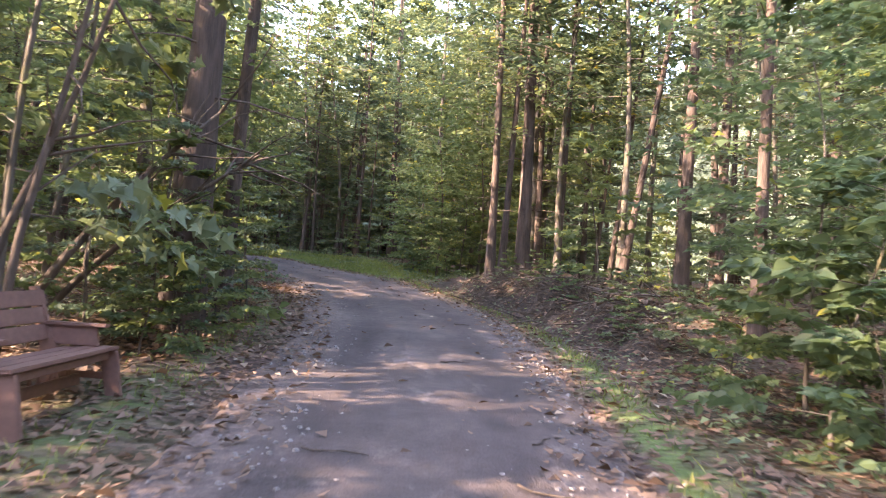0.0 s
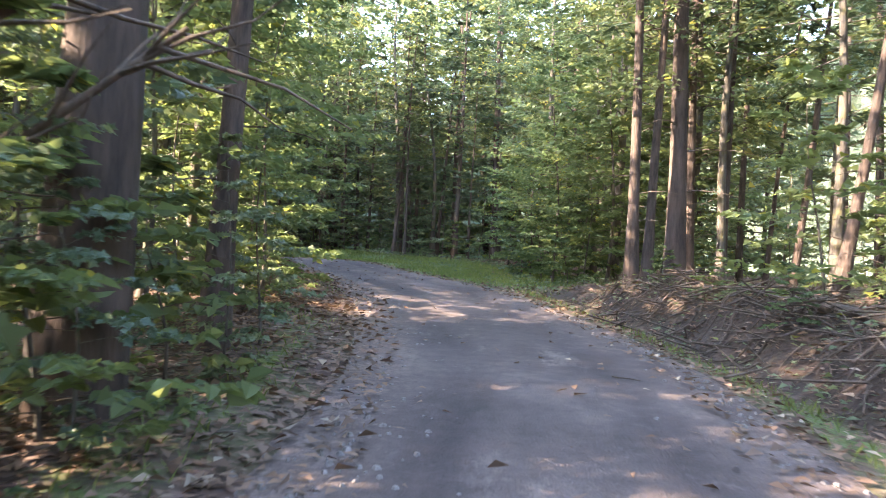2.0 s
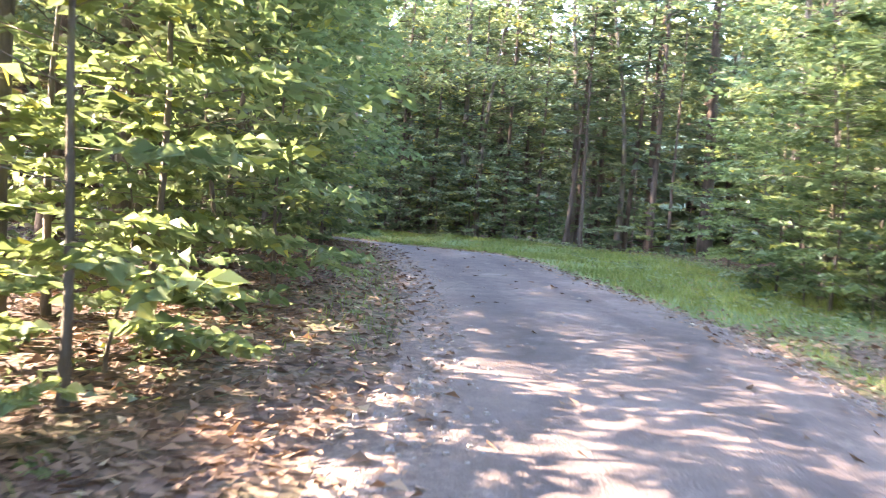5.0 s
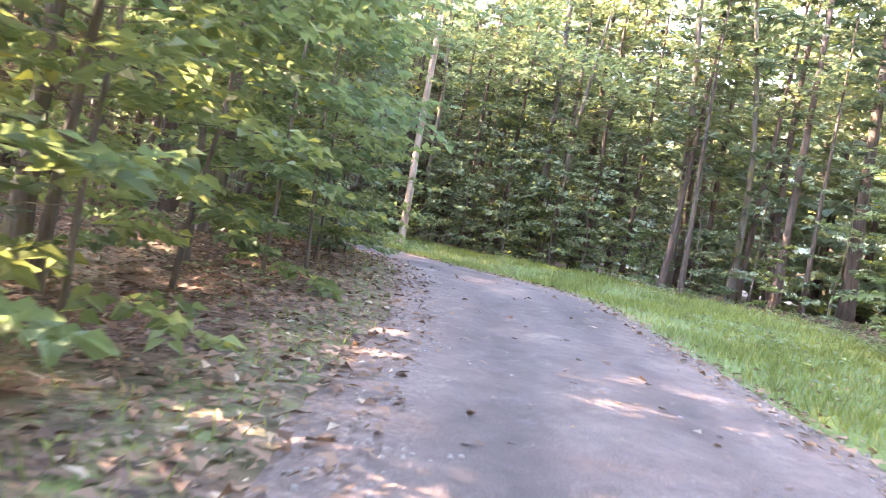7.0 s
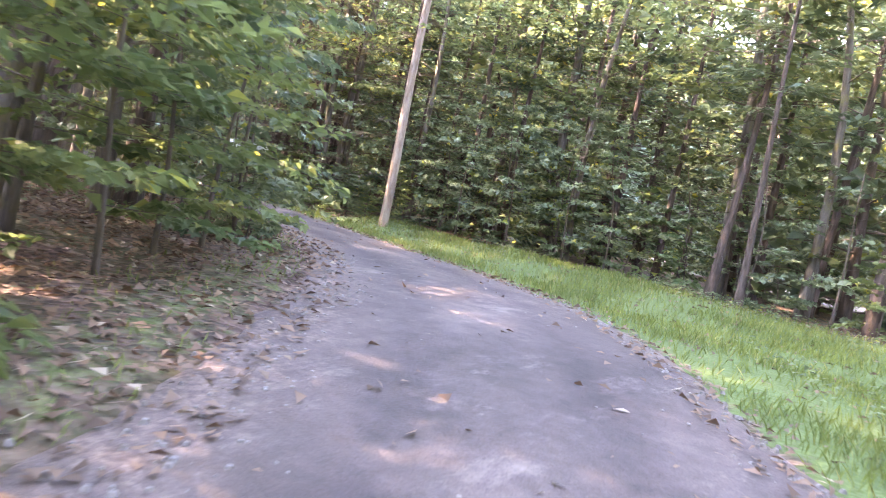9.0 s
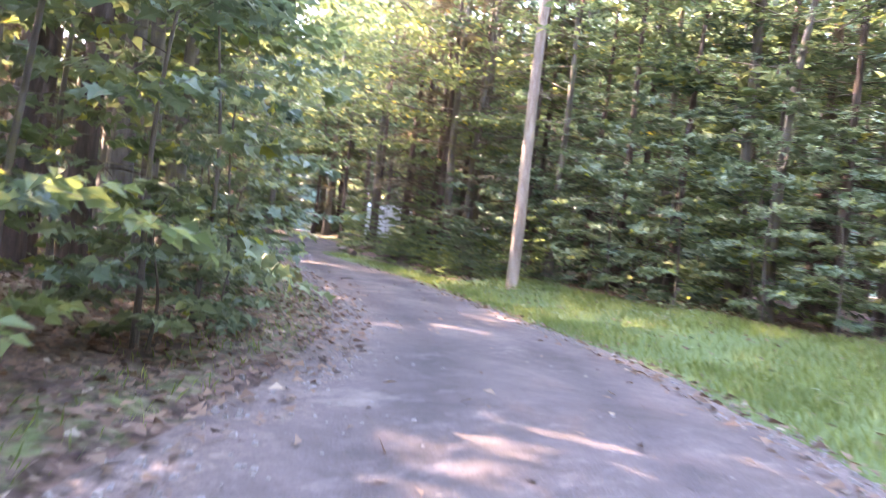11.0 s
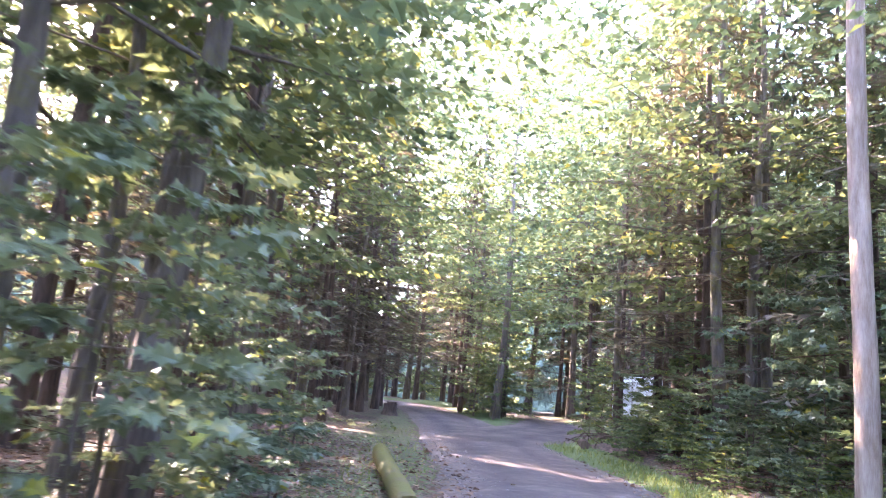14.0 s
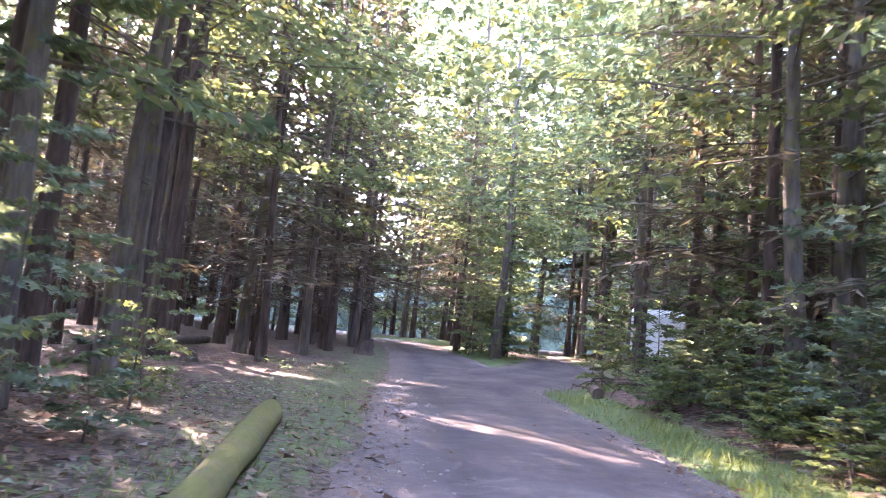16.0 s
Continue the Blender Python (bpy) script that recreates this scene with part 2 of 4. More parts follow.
class Heap:
    """Gathers quads."""

    def __init__(self):
        self.v, self.f, self.n = [], [], 0

    def add(self, v, f):
        self.v.append(np.asarray(v, float))
        self.f.append(np.asarray(f, int) + self.n)
        self.n += len(v)

    def tube(self, pts, radii, sides=6, seed=0, wob=0.0):
        pts = np.asarray(pts, float)
        n = len(pts)
        d = np.gradient(pts, axis=0)
        d /= np.linalg.norm(d, axis=1)[:, None] + 1e-9
        ref = np.array([1.0, 0, 0]) if abs(d[0, 0]) < 0.7 else np.array([0, 1.0, 0])
        a = np.cross(d, ref)
        a /= np.linalg.norm(a, axis=1)[:, None] + 1e-9
        b = np.cross(d, a)
        th = np.arange(sides) * 2 * math.pi / sides
        r = np.asarray(radii, float)[:, None] * (1 + wob * np.random.RandomState(seed).randn(n, sides))
        v = pts[:, None] + r[..., None] * (np.cos(th)[None, :, None] * a[:, None] + np.sin(th)[None, :, None] * b[:, None])
        f = [(i * sides + j, i * sides + (j + 1) % sides, (i + 1) * sides + (j + 1) % sides, (i + 1) * sides + j) for i in range(n - 1) for j in range(sides)]
        v = v.reshape(-1, 3)
        self.add(v, f)
        if sides >= 8:
            self.disc(v[-sides:], pts[-1])

    def disc(self, ring, mid):
        k = len(ring)
        self.add(np.vstack([ring, [mid]]), [(j, (j + 1) % k, (j + 2) % k, k) for j in range(0, k - 1, 2)])

    def leaves(self, at, way, up, length, width, fold=0.25, wide=False):
        """Pointed leaves: lobed, of two folded quads with wide, one pointed quad with None, else one slim triangle."""
        way = way / (np.linalg.norm(way, axis=1)[:, None] + 1e-9)
        side = np.cross(way, up)
        side /= np.linalg.norm(side, axis=1)[:, None] + 1e-9
        nrm = np.cross(side, way)
        L, W = length[:, None], width[:, None]
        n = len(at)
        if wide == "lobed":
            def at_uv(u, w, up=0.0):
                return at + way * L * u + side * W * w + nrm * W * (fold * up - 0.3 * u * u)
            v = np.stack([at_uv(0.36, 0), at_uv(0.0, 0), at_uv(0.02, 0.4, 0.5), at_uv(0.3, 0.27, 0.4), at_uv(0.5, 0.58, 0.8), at_uv(0.64, 0.22, 0.3),
                          at_uv(1.0, 0), at_uv(0.64, -0.22, 0.3), at_uv(0.5, -0.58, 0.8), at_uv(0.3, -0.27, 0.4), at_uv(0.02, -0.4, 0.5)], 1)
            i = np.arange(n)[:, None] * 11
            self.add(v.reshape(-1, 3), np.vstack([i + [0, 1, 2, 3], i + [0, 3, 4, 5], i + [0, 5, 6, 7], i + [0, 7, 8, 9], i + [0, 9, 10, 1]]))
        elif wide:
            v = np.stack([at, at + way * L * 0.3 + side * W * 0.5 + nrm * W * fold, at + way * L * 0.68 + side * W * 0.36 + nrm * W * fold * 0.4,
                          at + way * L - nrm * L * 0.12, at + way * L * 0.68 - side * W * 0.36 + nrm * W * fold * 0.4, at + way * L * 0.3 - side * W * 0.5 + nrm * W * fold], 1)
            i = np.arange(n)[:, None] * 6
            self.add(v.reshape(-1, 3), np.vstack([i + [0, 1, 2, 3], i + [0, 3, 4, 5]]))
        elif wide is None:
            v = np.stack([at, at + way * L * 0.42 + side * W * 0.5 + nrm * W * fold, at + way * L - nrm * L * 0.1, at + way * L * 0.42 - side * W * 0.5 + nrm * W * fold], 1)
            self.add(v.reshape(-1, 3), np.arange(n)[:, None] * 4 + [0, 1, 2, 3])
        else:
            v = np.stack([at + side * W * 0.12, at + way * L * 0.5 + side * W * 0.6 + nrm * W * fold, at + way * L - side * W * 0.35], 1)
            self.add(v.reshape(-1, 3), np.arange(n)[:, None] * 3 + [0, 1, 2])

    def mesh(self, name, mat, smooth=False):
        return mesh_np(name, np.vstack(self.v), np.vstack(self.f), mat, smooth)


def put(name, me, parent=None, kind="", label=""):
    ob = new(name, me)
    ob.parent = parent
    return tagged(ob, label, "", "", kind)


# ---------------------------------------------------------------- plan: road and ground
CENTRE = [(-0.2, -60, 1.4), (-0.2, -8, 1.4), (-0.2, 0, 1.3), (-0.15, 4, 1.4), (-0.2, 8.5, 1.65), (-0.42, 11.8, 1.8), (-0.98, 14.6, 1.82), (-1.8, 17.6, 1.85), (-3.0, 20.8, 1.9), (-4.72, 24.25, 2.0),
          (-6.65, 27.7, 2.0), (-9.05, 31.15, 2.0), (-12.15, 34.15, 1.9), (-15.5, 36.3, 1.75), (-22.2, 39.5, 1.75), (-27.6, 41.3, 1.75), (-36, 44.2, 1.7), (-47, 47.3, 1.6), (-58, 49.6, 1.6), (-68, 49.0, 1.6), (-80, 43, 1.6), (-110, 20, 1.6)]
BRANCH = [(-30.4, 42.2, 1.2), (-34.2, 45.4, 2.1), (-38.6, 49.4, 1.7), (-44.5, 52.8, 1.5), (-52, 55.6, 1.5), (-62, 60, 1.5), (-80, 75, 1.5)]


def spline(pts, step):
    """A smooth line through the points, evenly cut."""
    p = np.array(pts, float)
    out = []
    for i in range(len(p) - 1):
        a, b, c, d = p[max(i - 1, 0)], p[i], p[i + 1], p[min(i + 2, len(p) - 1)]
        n = max(2, int(np.hypot(*(c - b)[:2]) / step))
        t = (np.arange(n) / n)[:, None]
        k = np.hypot(*(c - b)[:2])
        m0 = (c - a) * k / (np.hypot(*(c - b)[:2]) + np.hypot(*(b - a)[:2]) + 1e-9)
        m1 = (d - b) * k / (np.hypot(*(d - c)[:2]) + k + 1e-9)
        out.append((2 * t**3 - 3 * t**2 + 1) * b + (t**3 - 2 * t**2 + t) * m0 + (-2 * t**3 + 3 * t**2) * c + (t**3 - t**2) * m1)
    out.append(p[-1:])
    return np.vstack(out)


MAIN, SIDE = spline(CENTRE, 0.5), spline(BRANCH, 0.5)
PATH = np.array([eye_at(r) for r in ROWS])
LINE = spline([(x, y, z) for x, y, z in PATH], 0.5)
d_end = PATH[-1] - PATH[-3]
d_end /= np.hypot(d_end[0], d_end[1])
BASE = np.vstack([[(-0.0 * k, -k, EYE) for k in np.arange(40, 0, -0.5)], LINE, [(PATH[-1][0] + d_end[0] * k, PATH[-1][1] + d_end[1] * k, PATH[-1][2] + min(k, 45) * 0.03) for k in np.arange(0.5, 120, 0.5)]])
BASE[:, 2] -= EYE


def smooth01(a, b, x):
    t = np.clip((x - a) / (b - a), 0, 1)
    return t * t * (3 - 2 * t)


def lateral(x, y, line=MAIN):
    """Distance from a road's middle (plus: to the right of the walk), the half width there and how far along."""
    d = (line[:, 0][None] - x[:, None]) ** 2 + (line[:, 1][None] - y[:, None]) ** 2
    i = np.clip(d.argmin(1), 1, len(line) - 2)
    t = line[i + 1, :2] - line[i - 1, :2]
    s = t[:, 1] * (x - line[i, 0]) - t[:, 0] * (y - line[i, 1])
    return np.sign(s) * np.sqrt(d.min(1)), line[i, 2], i


def wave(x, y, k, seed):
    r = np.random.RandomState(seed)
    z = 0 * x
    for j in range(6):
        a = r.rand() * 6.28
        q = k * (0.6 + 1.4 * r.rand())
        z = z + np.sin(q * (x * np.cos(a) + y * np.sin(a)) + r.rand() * 6.28) / 6
    return z


def height(x, y, road=False):
    x, y = np.atleast_1d(np.asarray(x, float)), np.atleast_1d(np.asarray(y, float))
    out = np.zeros(len(x))
    for lo in range(0, len(x), 4000):
        xs, ys = x[lo:lo + 4000], y[lo:lo + 4000]
        d = (BASE[:, 0][None] - xs[:, None]) ** 2 + (BASE[:, 1][None] - ys[:, None]) ** 2
        w = np.exp(-np.minimum((d - d.min(1)[:, None]) / 8.0, 60))
        z = (w * BASE[:, 2][None]).sum(1) / w.sum(1)
        s, hw, i = lateral(xs, ys)
        sb, hb, _ = lateral(xs, ys, SIDE)
        e = np.minimum(np.abs(s) - hw, np.abs(sb) - hb)
        off = smooth01(0.2, 2.5, e)
        if not road:
            bank = smooth01(7, 13, ys) * (1 - smooth01(18.5, 23.5, ys)) * (s > 0) * (xs > -9)
            z = z + bank * (-0.16 * np.exp(-((e - 0.75) / 0.4) ** 2) + (0.46 + 0.16 * wave(xs, ys, 2.6, 61) + 0.12 * wave(xs, ys, 6.5, 63)) * smooth01(0.85, 1.45 + 0.4 * wave(xs, ys, 2.4, 62), e) + 0.25 * smooth01(3, 9, e))
            verge = smooth01(33, 39, ys) * (s > 0)
            z = z + verge * 0.34 * smooth01(0.6, 2.6, e)
            z = z + off * (0.10 * wave(xs, ys, 1.1, 3) + 0.05 * wave(xs, ys, 3.1, 5)) + smooth01(3, 30, e) * 0.5 * wave(xs, ys, 0.16, 8) + smooth01(0, 0.6, e) * 0.03
            z = z - 0.035 * (e < 0.12)
        out[lo:lo + 4000] = z
    return out


def hz(x, y):
    return float(height(x, y)[0])


def edge_dist(x, y):
    x, y = np.atleast_1d(np.asarray(x, float)), np.atleast_1d(np.asarray(y, float))
    s, hw, _ = lateral(x, y)
    sb, hb, _ = lateral(x, y, SIDE)
    return np.minimum(np.abs(s) - hw, np.abs(sb) - hb), s


def grassy(x, y):
    """How much grass grows: the verge on the outer side of the bend, a strip along the inner side, the island at the fork."""
    e, s = edge_dist(x, y)
    right = (s > 0)
    g = right * smooth01(20, 26, y - 0.0 * x) * (1 - smooth01(0.7, 1.4, e) * (1 - smooth01(-21.5, -19, x))) * (1 - smooth01(2.6, 4.6, e - 3.2 * np.exp(-((y - 33.5) / 5.0) ** 2) * (x > -13))) * (x > -34)
    g = np.maximum(g, (~right) * smooth01(15, 20, y) * (1 - smooth01(0.5, 2.2, e)) * 0.31)
    g = np.maximum(g, (~right) * (x < -20) * (1 - smooth01(0.6, 3.5, e)) * 0.36)
    g = np.maximum(g, (x < -37) * right * (1 - smooth01(1.5, 3.0, e)) * 0.7)
    g = np.maximum(g, right * (y < 22) * np.exp(-((e - 0.45) / 0.35) ** 2) * 0.5)
    g = np.maximum(g, (~right) * (y < 15) * np.exp(-((e - 0.7) / 0.45) ** 2) * 0.36)
    return g * (e > 0.05)


def axis(lo, hi, fine_lo, fine_hi, step):
    mid = np.arange(fine_lo, fine_hi, step)
    a, b, k = [], [], step
    p = fine_lo
    while p > lo:
        k *= 1.3
        p -= k
        a.append(p)
    p, k = mid[-1], step
    while p < hi:
        k *= 1.3
        p += k
        b.append(p)
    return np.array(a[::-1] + list(mid) + b)


gx, gy = axis(-900, 900, -36, 7, 0.33), axis(-900, 900, 1, 48, 0.33)
XX, YY = np.meshgrid(gx, gy)
ZZ = height(XX.ravel(), YY.ravel())
nx_, ny_ = len(gx), len(gy)
ii = (np.arange(ny_ - 1)[:, None] * nx_ + np.arange(nx_ - 1)[None]).ravel()
ground = new("ground", mesh_np("ground", np.stack([XX.ravel(), YY.ravel(), ZZ], 1), np.stack([ii, ii + 1, ii + nx_ + 1, ii + nx_], 1), M_GROUND, True))
tagged(ground, "forest floor of brown leaf litter with grass along the road", "ground", "", "structure")
att = ground.data.attributes.new("grass", "FLOAT", "POINT")
soil = ground.data.attributes.new("soil", "FLOAT", "POINT")


def soil_at(x, y):
    """Bare dark humus on the cut bank beside the road."""
    e, s = edge_dist(x, y)
    return (s > 0) * smooth01(5, 9, y) * (1 - smooth01(20, 23, y)) * smooth01(0.5, 0.9, e) * (1 - smooth01(2.2, 3.6, e)) * (x > -9)


soil.data.foreach_set("value", soil_at(XX.ravel(), YY.ravel()).astype(np.float32))
att.data.foreach_set("value", grassy(XX.ravel(), YY.ravel()).astype(np.float32))


def road_strip(name, line, label, lift):
    """A crowned strip with ragged borders, two wheel tracks and a loose gravel edge."""
    cols = np.linspace(-1, 1, 23)
    t = np.gradient(line[:, :2], axis=0)
    t /= np.linalg.norm(t, axis=1)[:, None]
    nrm = np.stack([t[:, 1], -t[:, 0]], 1)
    k = np.arange(len(line))
    rag_l, rag_r = 0.12 * wave(k * 0.5, k * 0.0, 1.7, 11) + 0.1 * wave(k * 0.5, 0 * k, 4.0, 12), 0.12 * wave(k * 0.5, k * 0.0, 1.7, 13) + 0.1 * wave(k * 0.5, 0 * k, 4.0, 14)
    off = cols[None] * (line[:, 2][:, None] + np.where(cols[None] < 0, rag_l[:, None], rag_r[:, None]) + 0.16)
    x, y = line[:, 0][:, None] + nrm[:, 0][:, None] * off, line[:, 1][:, None] + nrm[:, 1][:, None] * off
    z = height(x.ravel(), y.ravel(), True).reshape(x.shape)
    u = np.abs(off) / line[:, 2][:, None]
    track = np.exp(-((np.abs(off) - 0.72) / 0.24) ** 2)
    z = z + lift + 0.012 * wave(x.ravel(), y.ravel(), 1.6, 23).reshape(x.shape) + 0.03 * (1 - np.clip(u, 0, 1) ** 2) - 0.012 * track - 0.07 * np.clip((np.abs(cols[None]) - 0.9) / 0.1, 0, 1) + 0.006 * wave(x.ravel(), y.ravel(), 5.0, 21).reshape(x.shape)
    m, n = x.shape
    i = (np.arange(m - 1)[:, None] * n + np.arange(n - 1)[None]).ravel()
    me = mesh_np(name, np.stack([x.ravel(), y.ravel(), z.ravel()], 1), np.stack([i, i + 1, i + n + 1, i + n], 1), M_ROAD, True)
    for nm, val in (("track", track * 0.9), ("edge", np.where(off < 0, smooth01(0.55, 0.85, u), smooth01(0.78, 1.0, u)))):
        a = me.attributes.new(nm, "FLOAT", "POINT")
        a.data.foreach_set("value", np.broadcast_to(val, x.shape).astype(np.float32).ravel())
    return tagged(new(name, me), label, "road", "", "structure")


road_strip("road", MAIN, "packed grey-mauve dirt road with worn wheel tracks", 0.0)
road_strip("road_branch", SIDE, "dirt side road that forks off beside a grass island", 0.006)


# ---------------------------------------------------------------- trees
def trunk_line(r, H, lean, wob, n=10):
    t = np.linspace(0, 1, n)
    a, b = r.rand(2) * 6.28
    p = np.stack([lean[0] * t * H + wob * np.sin(t * 4 + a) * t, lean[1] * t * H + wob * np.sin(t * 5 + b) * t, t * H], 1)
    p[0, 2] = -0.25
    return p


def along(p, t):
    """The point at fraction t of a line."""
    k = np.clip(t, 0, 0.9999) * (len(p) - 1)
    i = int(k)
    return p[i] + (p[i + 1] - p[i]) * (k - i)


def spray(heap, wood, r, start, way, length, n_twig, per, leaf, ratio, droop, tilt, wide, thick=0.008):
    """A limb with a flat fan of leafy twigs."""
    way = way / np.linalg.norm(way)
    t = np.linspace(0, 1, 3)[:, None]
    p = start + way * length * t + np.array([0, 0, -1.0]) * droop * length * t**2 + r.randn(3, 3) * 0.03 * length * t
    wood.tube(p, thick * (1 - 0.75 * t[:, 0]), 3)
    flat = np.array([-way[1], way[0], 0.0])
    flat /= np.linalg.norm(flat) + 1e-9
    for k in range(n_twig):
        f = 0.25 + 0.75 * (k + r.rand()) / n_twig
        o = along(p, f)
        side = 1 if k % 2 else -1
        d = way * (0.75 + 0.3 * r.rand()) + flat * side * (0.55 + 0.5 * r.rand()) + np.array([0, 0, r.uniform(-0.25, 0.12)])
        if k == n_twig - 1:
            d = way + r.randn(3) * 0.1
        d /= np.linalg.norm(d)
        tl = length * (0.5 - 0.25 * f) * r.uniform(0.7, 1.2)
        u = (np.arange(per) + r.rand(per)) / per
        c = o + d * (u * tl)[:, None] + np.array([0, 0, -1.0]) * (droop * 0.6 * tl * u**2)[:, None] + r.randn(per, 3) * 0.015 * length
        ls = np.where(np.arange(per) % 2 == 0, 1.0, -1.0)[:, None]
        perp = np.cross(d, [0, 0, 1.0])
        perp /= np.linalg.norm(perp) + 1e-9
        lw = d * r.uniform(0.3, 0.9, (per, 1)) + perp * ls * r.uniform(0.5, 1.0, (per, 1)) + np.array([0, 0, -1.0]) * r.uniform(-0.1, 0.45, (per, 1))
        up = np.array([0, 0, 1.0]) + r.randn(per, 3) * tilt
        ln = leaf * r.uniform(0.65, 1.25, per)
        heap.leaves(c, lw, up, ln, ln * ratio, 0.22, wide)


def broadleaf(name, seed, H, rad, base, reach, limbs, twigs, per, leaf, ratio, mat, bark, label, lean=(0, 0), wob=0.3, wide=False, droop=0.12, tilt=0.4, profile="oval", rise=0.3):
    """A tree or sapling: trunk with limbs, and leafy sprays in layers."""
    r = np.random.RandomState(seed)
    wood, crown = Heap(), Heap()
    p = trunk_line(r, H, lean, wob)
    t = np.linspace(0, 1, 10)
    wood.tube(p, rad * (1.0 - 0.85 * t) + rad * 0.5 * np.exp(-t * H / 0.35), 8 if rad > 0.06 else 5, seed, 0.05)
    for k in range(limbs):
        f = base / H + (1 - base / H) * ((k + r.rand()) / limbs)
        o = along(p, f)
        q = (f - base / H) / (1 - base / H)
        ln = reach * (np.sin(math.pi * (0.18 + 0.75 * q)) if profile == "oval" else (1.05 - 0.8 * q)) * r.uniform(0.65, 1.15)
        a = k * 2.4 + r.rand() * 0.9
        d = np.array([math.cos(a), math.sin(a), rise * (0.3 + q) + r.randn() * 0.12])
        spray(crown, wood, r, o, d, ln, twigs, per, leaf, ratio, droop, tilt, wide, max(0.006, rad * 0.28 * (1 - f)))
    return crown_thing(name, wood, crown, mat, bark, label)


def crown_thing(name, wood, crown, mat, bark, label, leafname="foliage"):
    root = new(name)
    root.empty_display_size = 0.3
    tagged(root, label, "sapling" if name == "sapling" else "shrub" if name == "shrub" else "tree")
    put("trunk", wood.mesh("trunk", bark, True), root)
    put(leafname, crown.mesh(leafname, mat), root, "stuff")
    return root


def conifer(name, seed, H, rad, base, reach, limbs, twigs, per, leaf, mat, label, dead=0, ratio=0.26, droop=0.28, bark=None):
    """A straight evergreen with drooping needle sprays and bare dead stubs below."""
    r = np.random.RandomState(seed)
    wood, crown = Heap(), Heap()
    p = trunk_line(r, H, (r.uniform(-0.012, 0.012), r.uniform(-0.012, 0.012)), 0.12)
    t = np.linspace(0, 1, 10)
    wood.tube(p, rad * (1.0 - 0.82 * t) + rad * 0.45 * np.exp(-t * H / 0.4), 10, seed, 0.05)
    for k in range(dead):
        o = along(p, r.uniform(1.2, base + 1.5) / H)
        a = r.rand() * 6.28
        ln = r.uniform(0.4, 1.6)
        d = np.array([math.cos(a), math.sin(a), r.uniform(-0.35, 0.25)])
        q = np.linspace(0, 1, 4)[:, None]
        wood.tube(o + d * ln * q - np.array([0, 0, 0.25]) * ln * q**2, [0.018, 0.013, 0.008, 0.003], 3)
    for k in range(limbs):
        q = (k + r.rand()) / limbs
        f = base / H + (1 - base / H) * q
        o = along(p, f)
        ln = reach * (1.05 - 0.92 * q) * r.uniform(0.6, 1.15)
        a = k * 2.4 + r.rand() * 0.8
        spray(crown, wood, r, o, np.array([math.cos(a), math.sin(a), 0.12 + r.randn() * 0.12]), ln, twigs, per, leaf, ratio, droop, 0.35, False, 0.022 * (1.1 - q))
    return crown_thing(name, wood, crown, mat, bark or M_BARK, label)


def place(ob, x, y, turn=0.0, size=1.0, lean=(0.0, 0.0), tall=1.0):
    """Stands a copy of a thing on the ground."""
    m = Matrix.Translation((x, y, hz(x, y) - 0.02)) @ Euler((radians(lean[0]), radians(lean[1]), 0)).to_matrix().to_4x4() @ Euler((0, 0, turn)).to_matrix().to_4x4()
    c = copy_thing(ob, m)
    c.scale = (size, size, size * tall)
    return c


def drop_masters(obs):
    for o in obs:
        for c in list(o.children_recursive) + [o]:
            bpy.data.objects.remove(c)


rnd = random.Random(7)
BEECH_L = "young beech with layered bright green leaves at the road's edge"
saplings = [broadleaf("sapling", 20 + i, 4.6 + 0.7 * i, 0.03, 0.35, 1.7, 32, 6, 12, 0.15, 0.62, M_BEECH, M_GREY, BEECH_L, (0.05 * (i - 1), 0.03), 0.25, None, 0.14, 0.6) for i in range(3)]
maples = [broadleaf("sapling", 40 + i, 4.0 + 1.0 * i, 0.035, 0.25, 1.5, 22, 6, 6, 0.16, 0.95, M_MAPLE, M_GREY, "young maple with broad dark green leaves beside the road", (0.04, 0.05 * (i - 1)), 0.25, "lobed", 0.16, 0.55) for i in range(3)]
shrubs = [broadleaf("shrub", 60 + i, 1.5 + 0.3 * i, 0.016, 0.1, 1.0, 17, 5, 7, 0.14, 0.66, M_BEECH if i else M_MAPLE, M_GREY, "low leafy green shrub growing from the leaf litter", (0.1, 0.05), 0.15, True, 0.18, 0.55, "cone") for i in range(3)]
brush = [broadleaf("shrub", 70 + i, 3.0 + 0.6 * i, 0.03, 0.12, 1.9, 22, 6, 8, 0.23, 0.62, M_MAPLE if i == 1 else M_BEECH, M_GREY, "dense green brush of the forest understorey", (0.05, 0.05), 0.2, False, 0.14, 0.7, "cone") for i in range(3)]
hards = [broadleaf("tree", 80 + i, 15 + 2 * i, 0.15, 3.4, 3.7, 38, 7, 11, 0.25, 0.66, M_HIGH, M_GREY, "tall broadleaf forest tree with light green crown", (0.02 * (i - 1), 0.02), 0.5, None, 0.08, 0.65, "oval", 0.45) for i in range(3)]
mids = [broadleaf("tree", 95 + i, 8 + 1.2 * i, 0.065, 0.8, 2.6, 38, 6, 12, 0.22, 0.62, M_MAPLE if i == 1 else M_BEECH, M_GREY, "slender understorey tree with layers of green leaves", (0.03, 0.04 * (i - 1)), 0.4, False, 0.12, 0.65) for i in range(3)]
hems = [conifer("evergreen_tree", 110 + i, 13 + 2.5 * i, 0.15, 0.5 + 0.4 * i, 3.1, 56, 6, 9, 0.36, M_NEEDLE, "dark hemlock with drooping needle boughs", 5, 0.3) for i in range(3)]
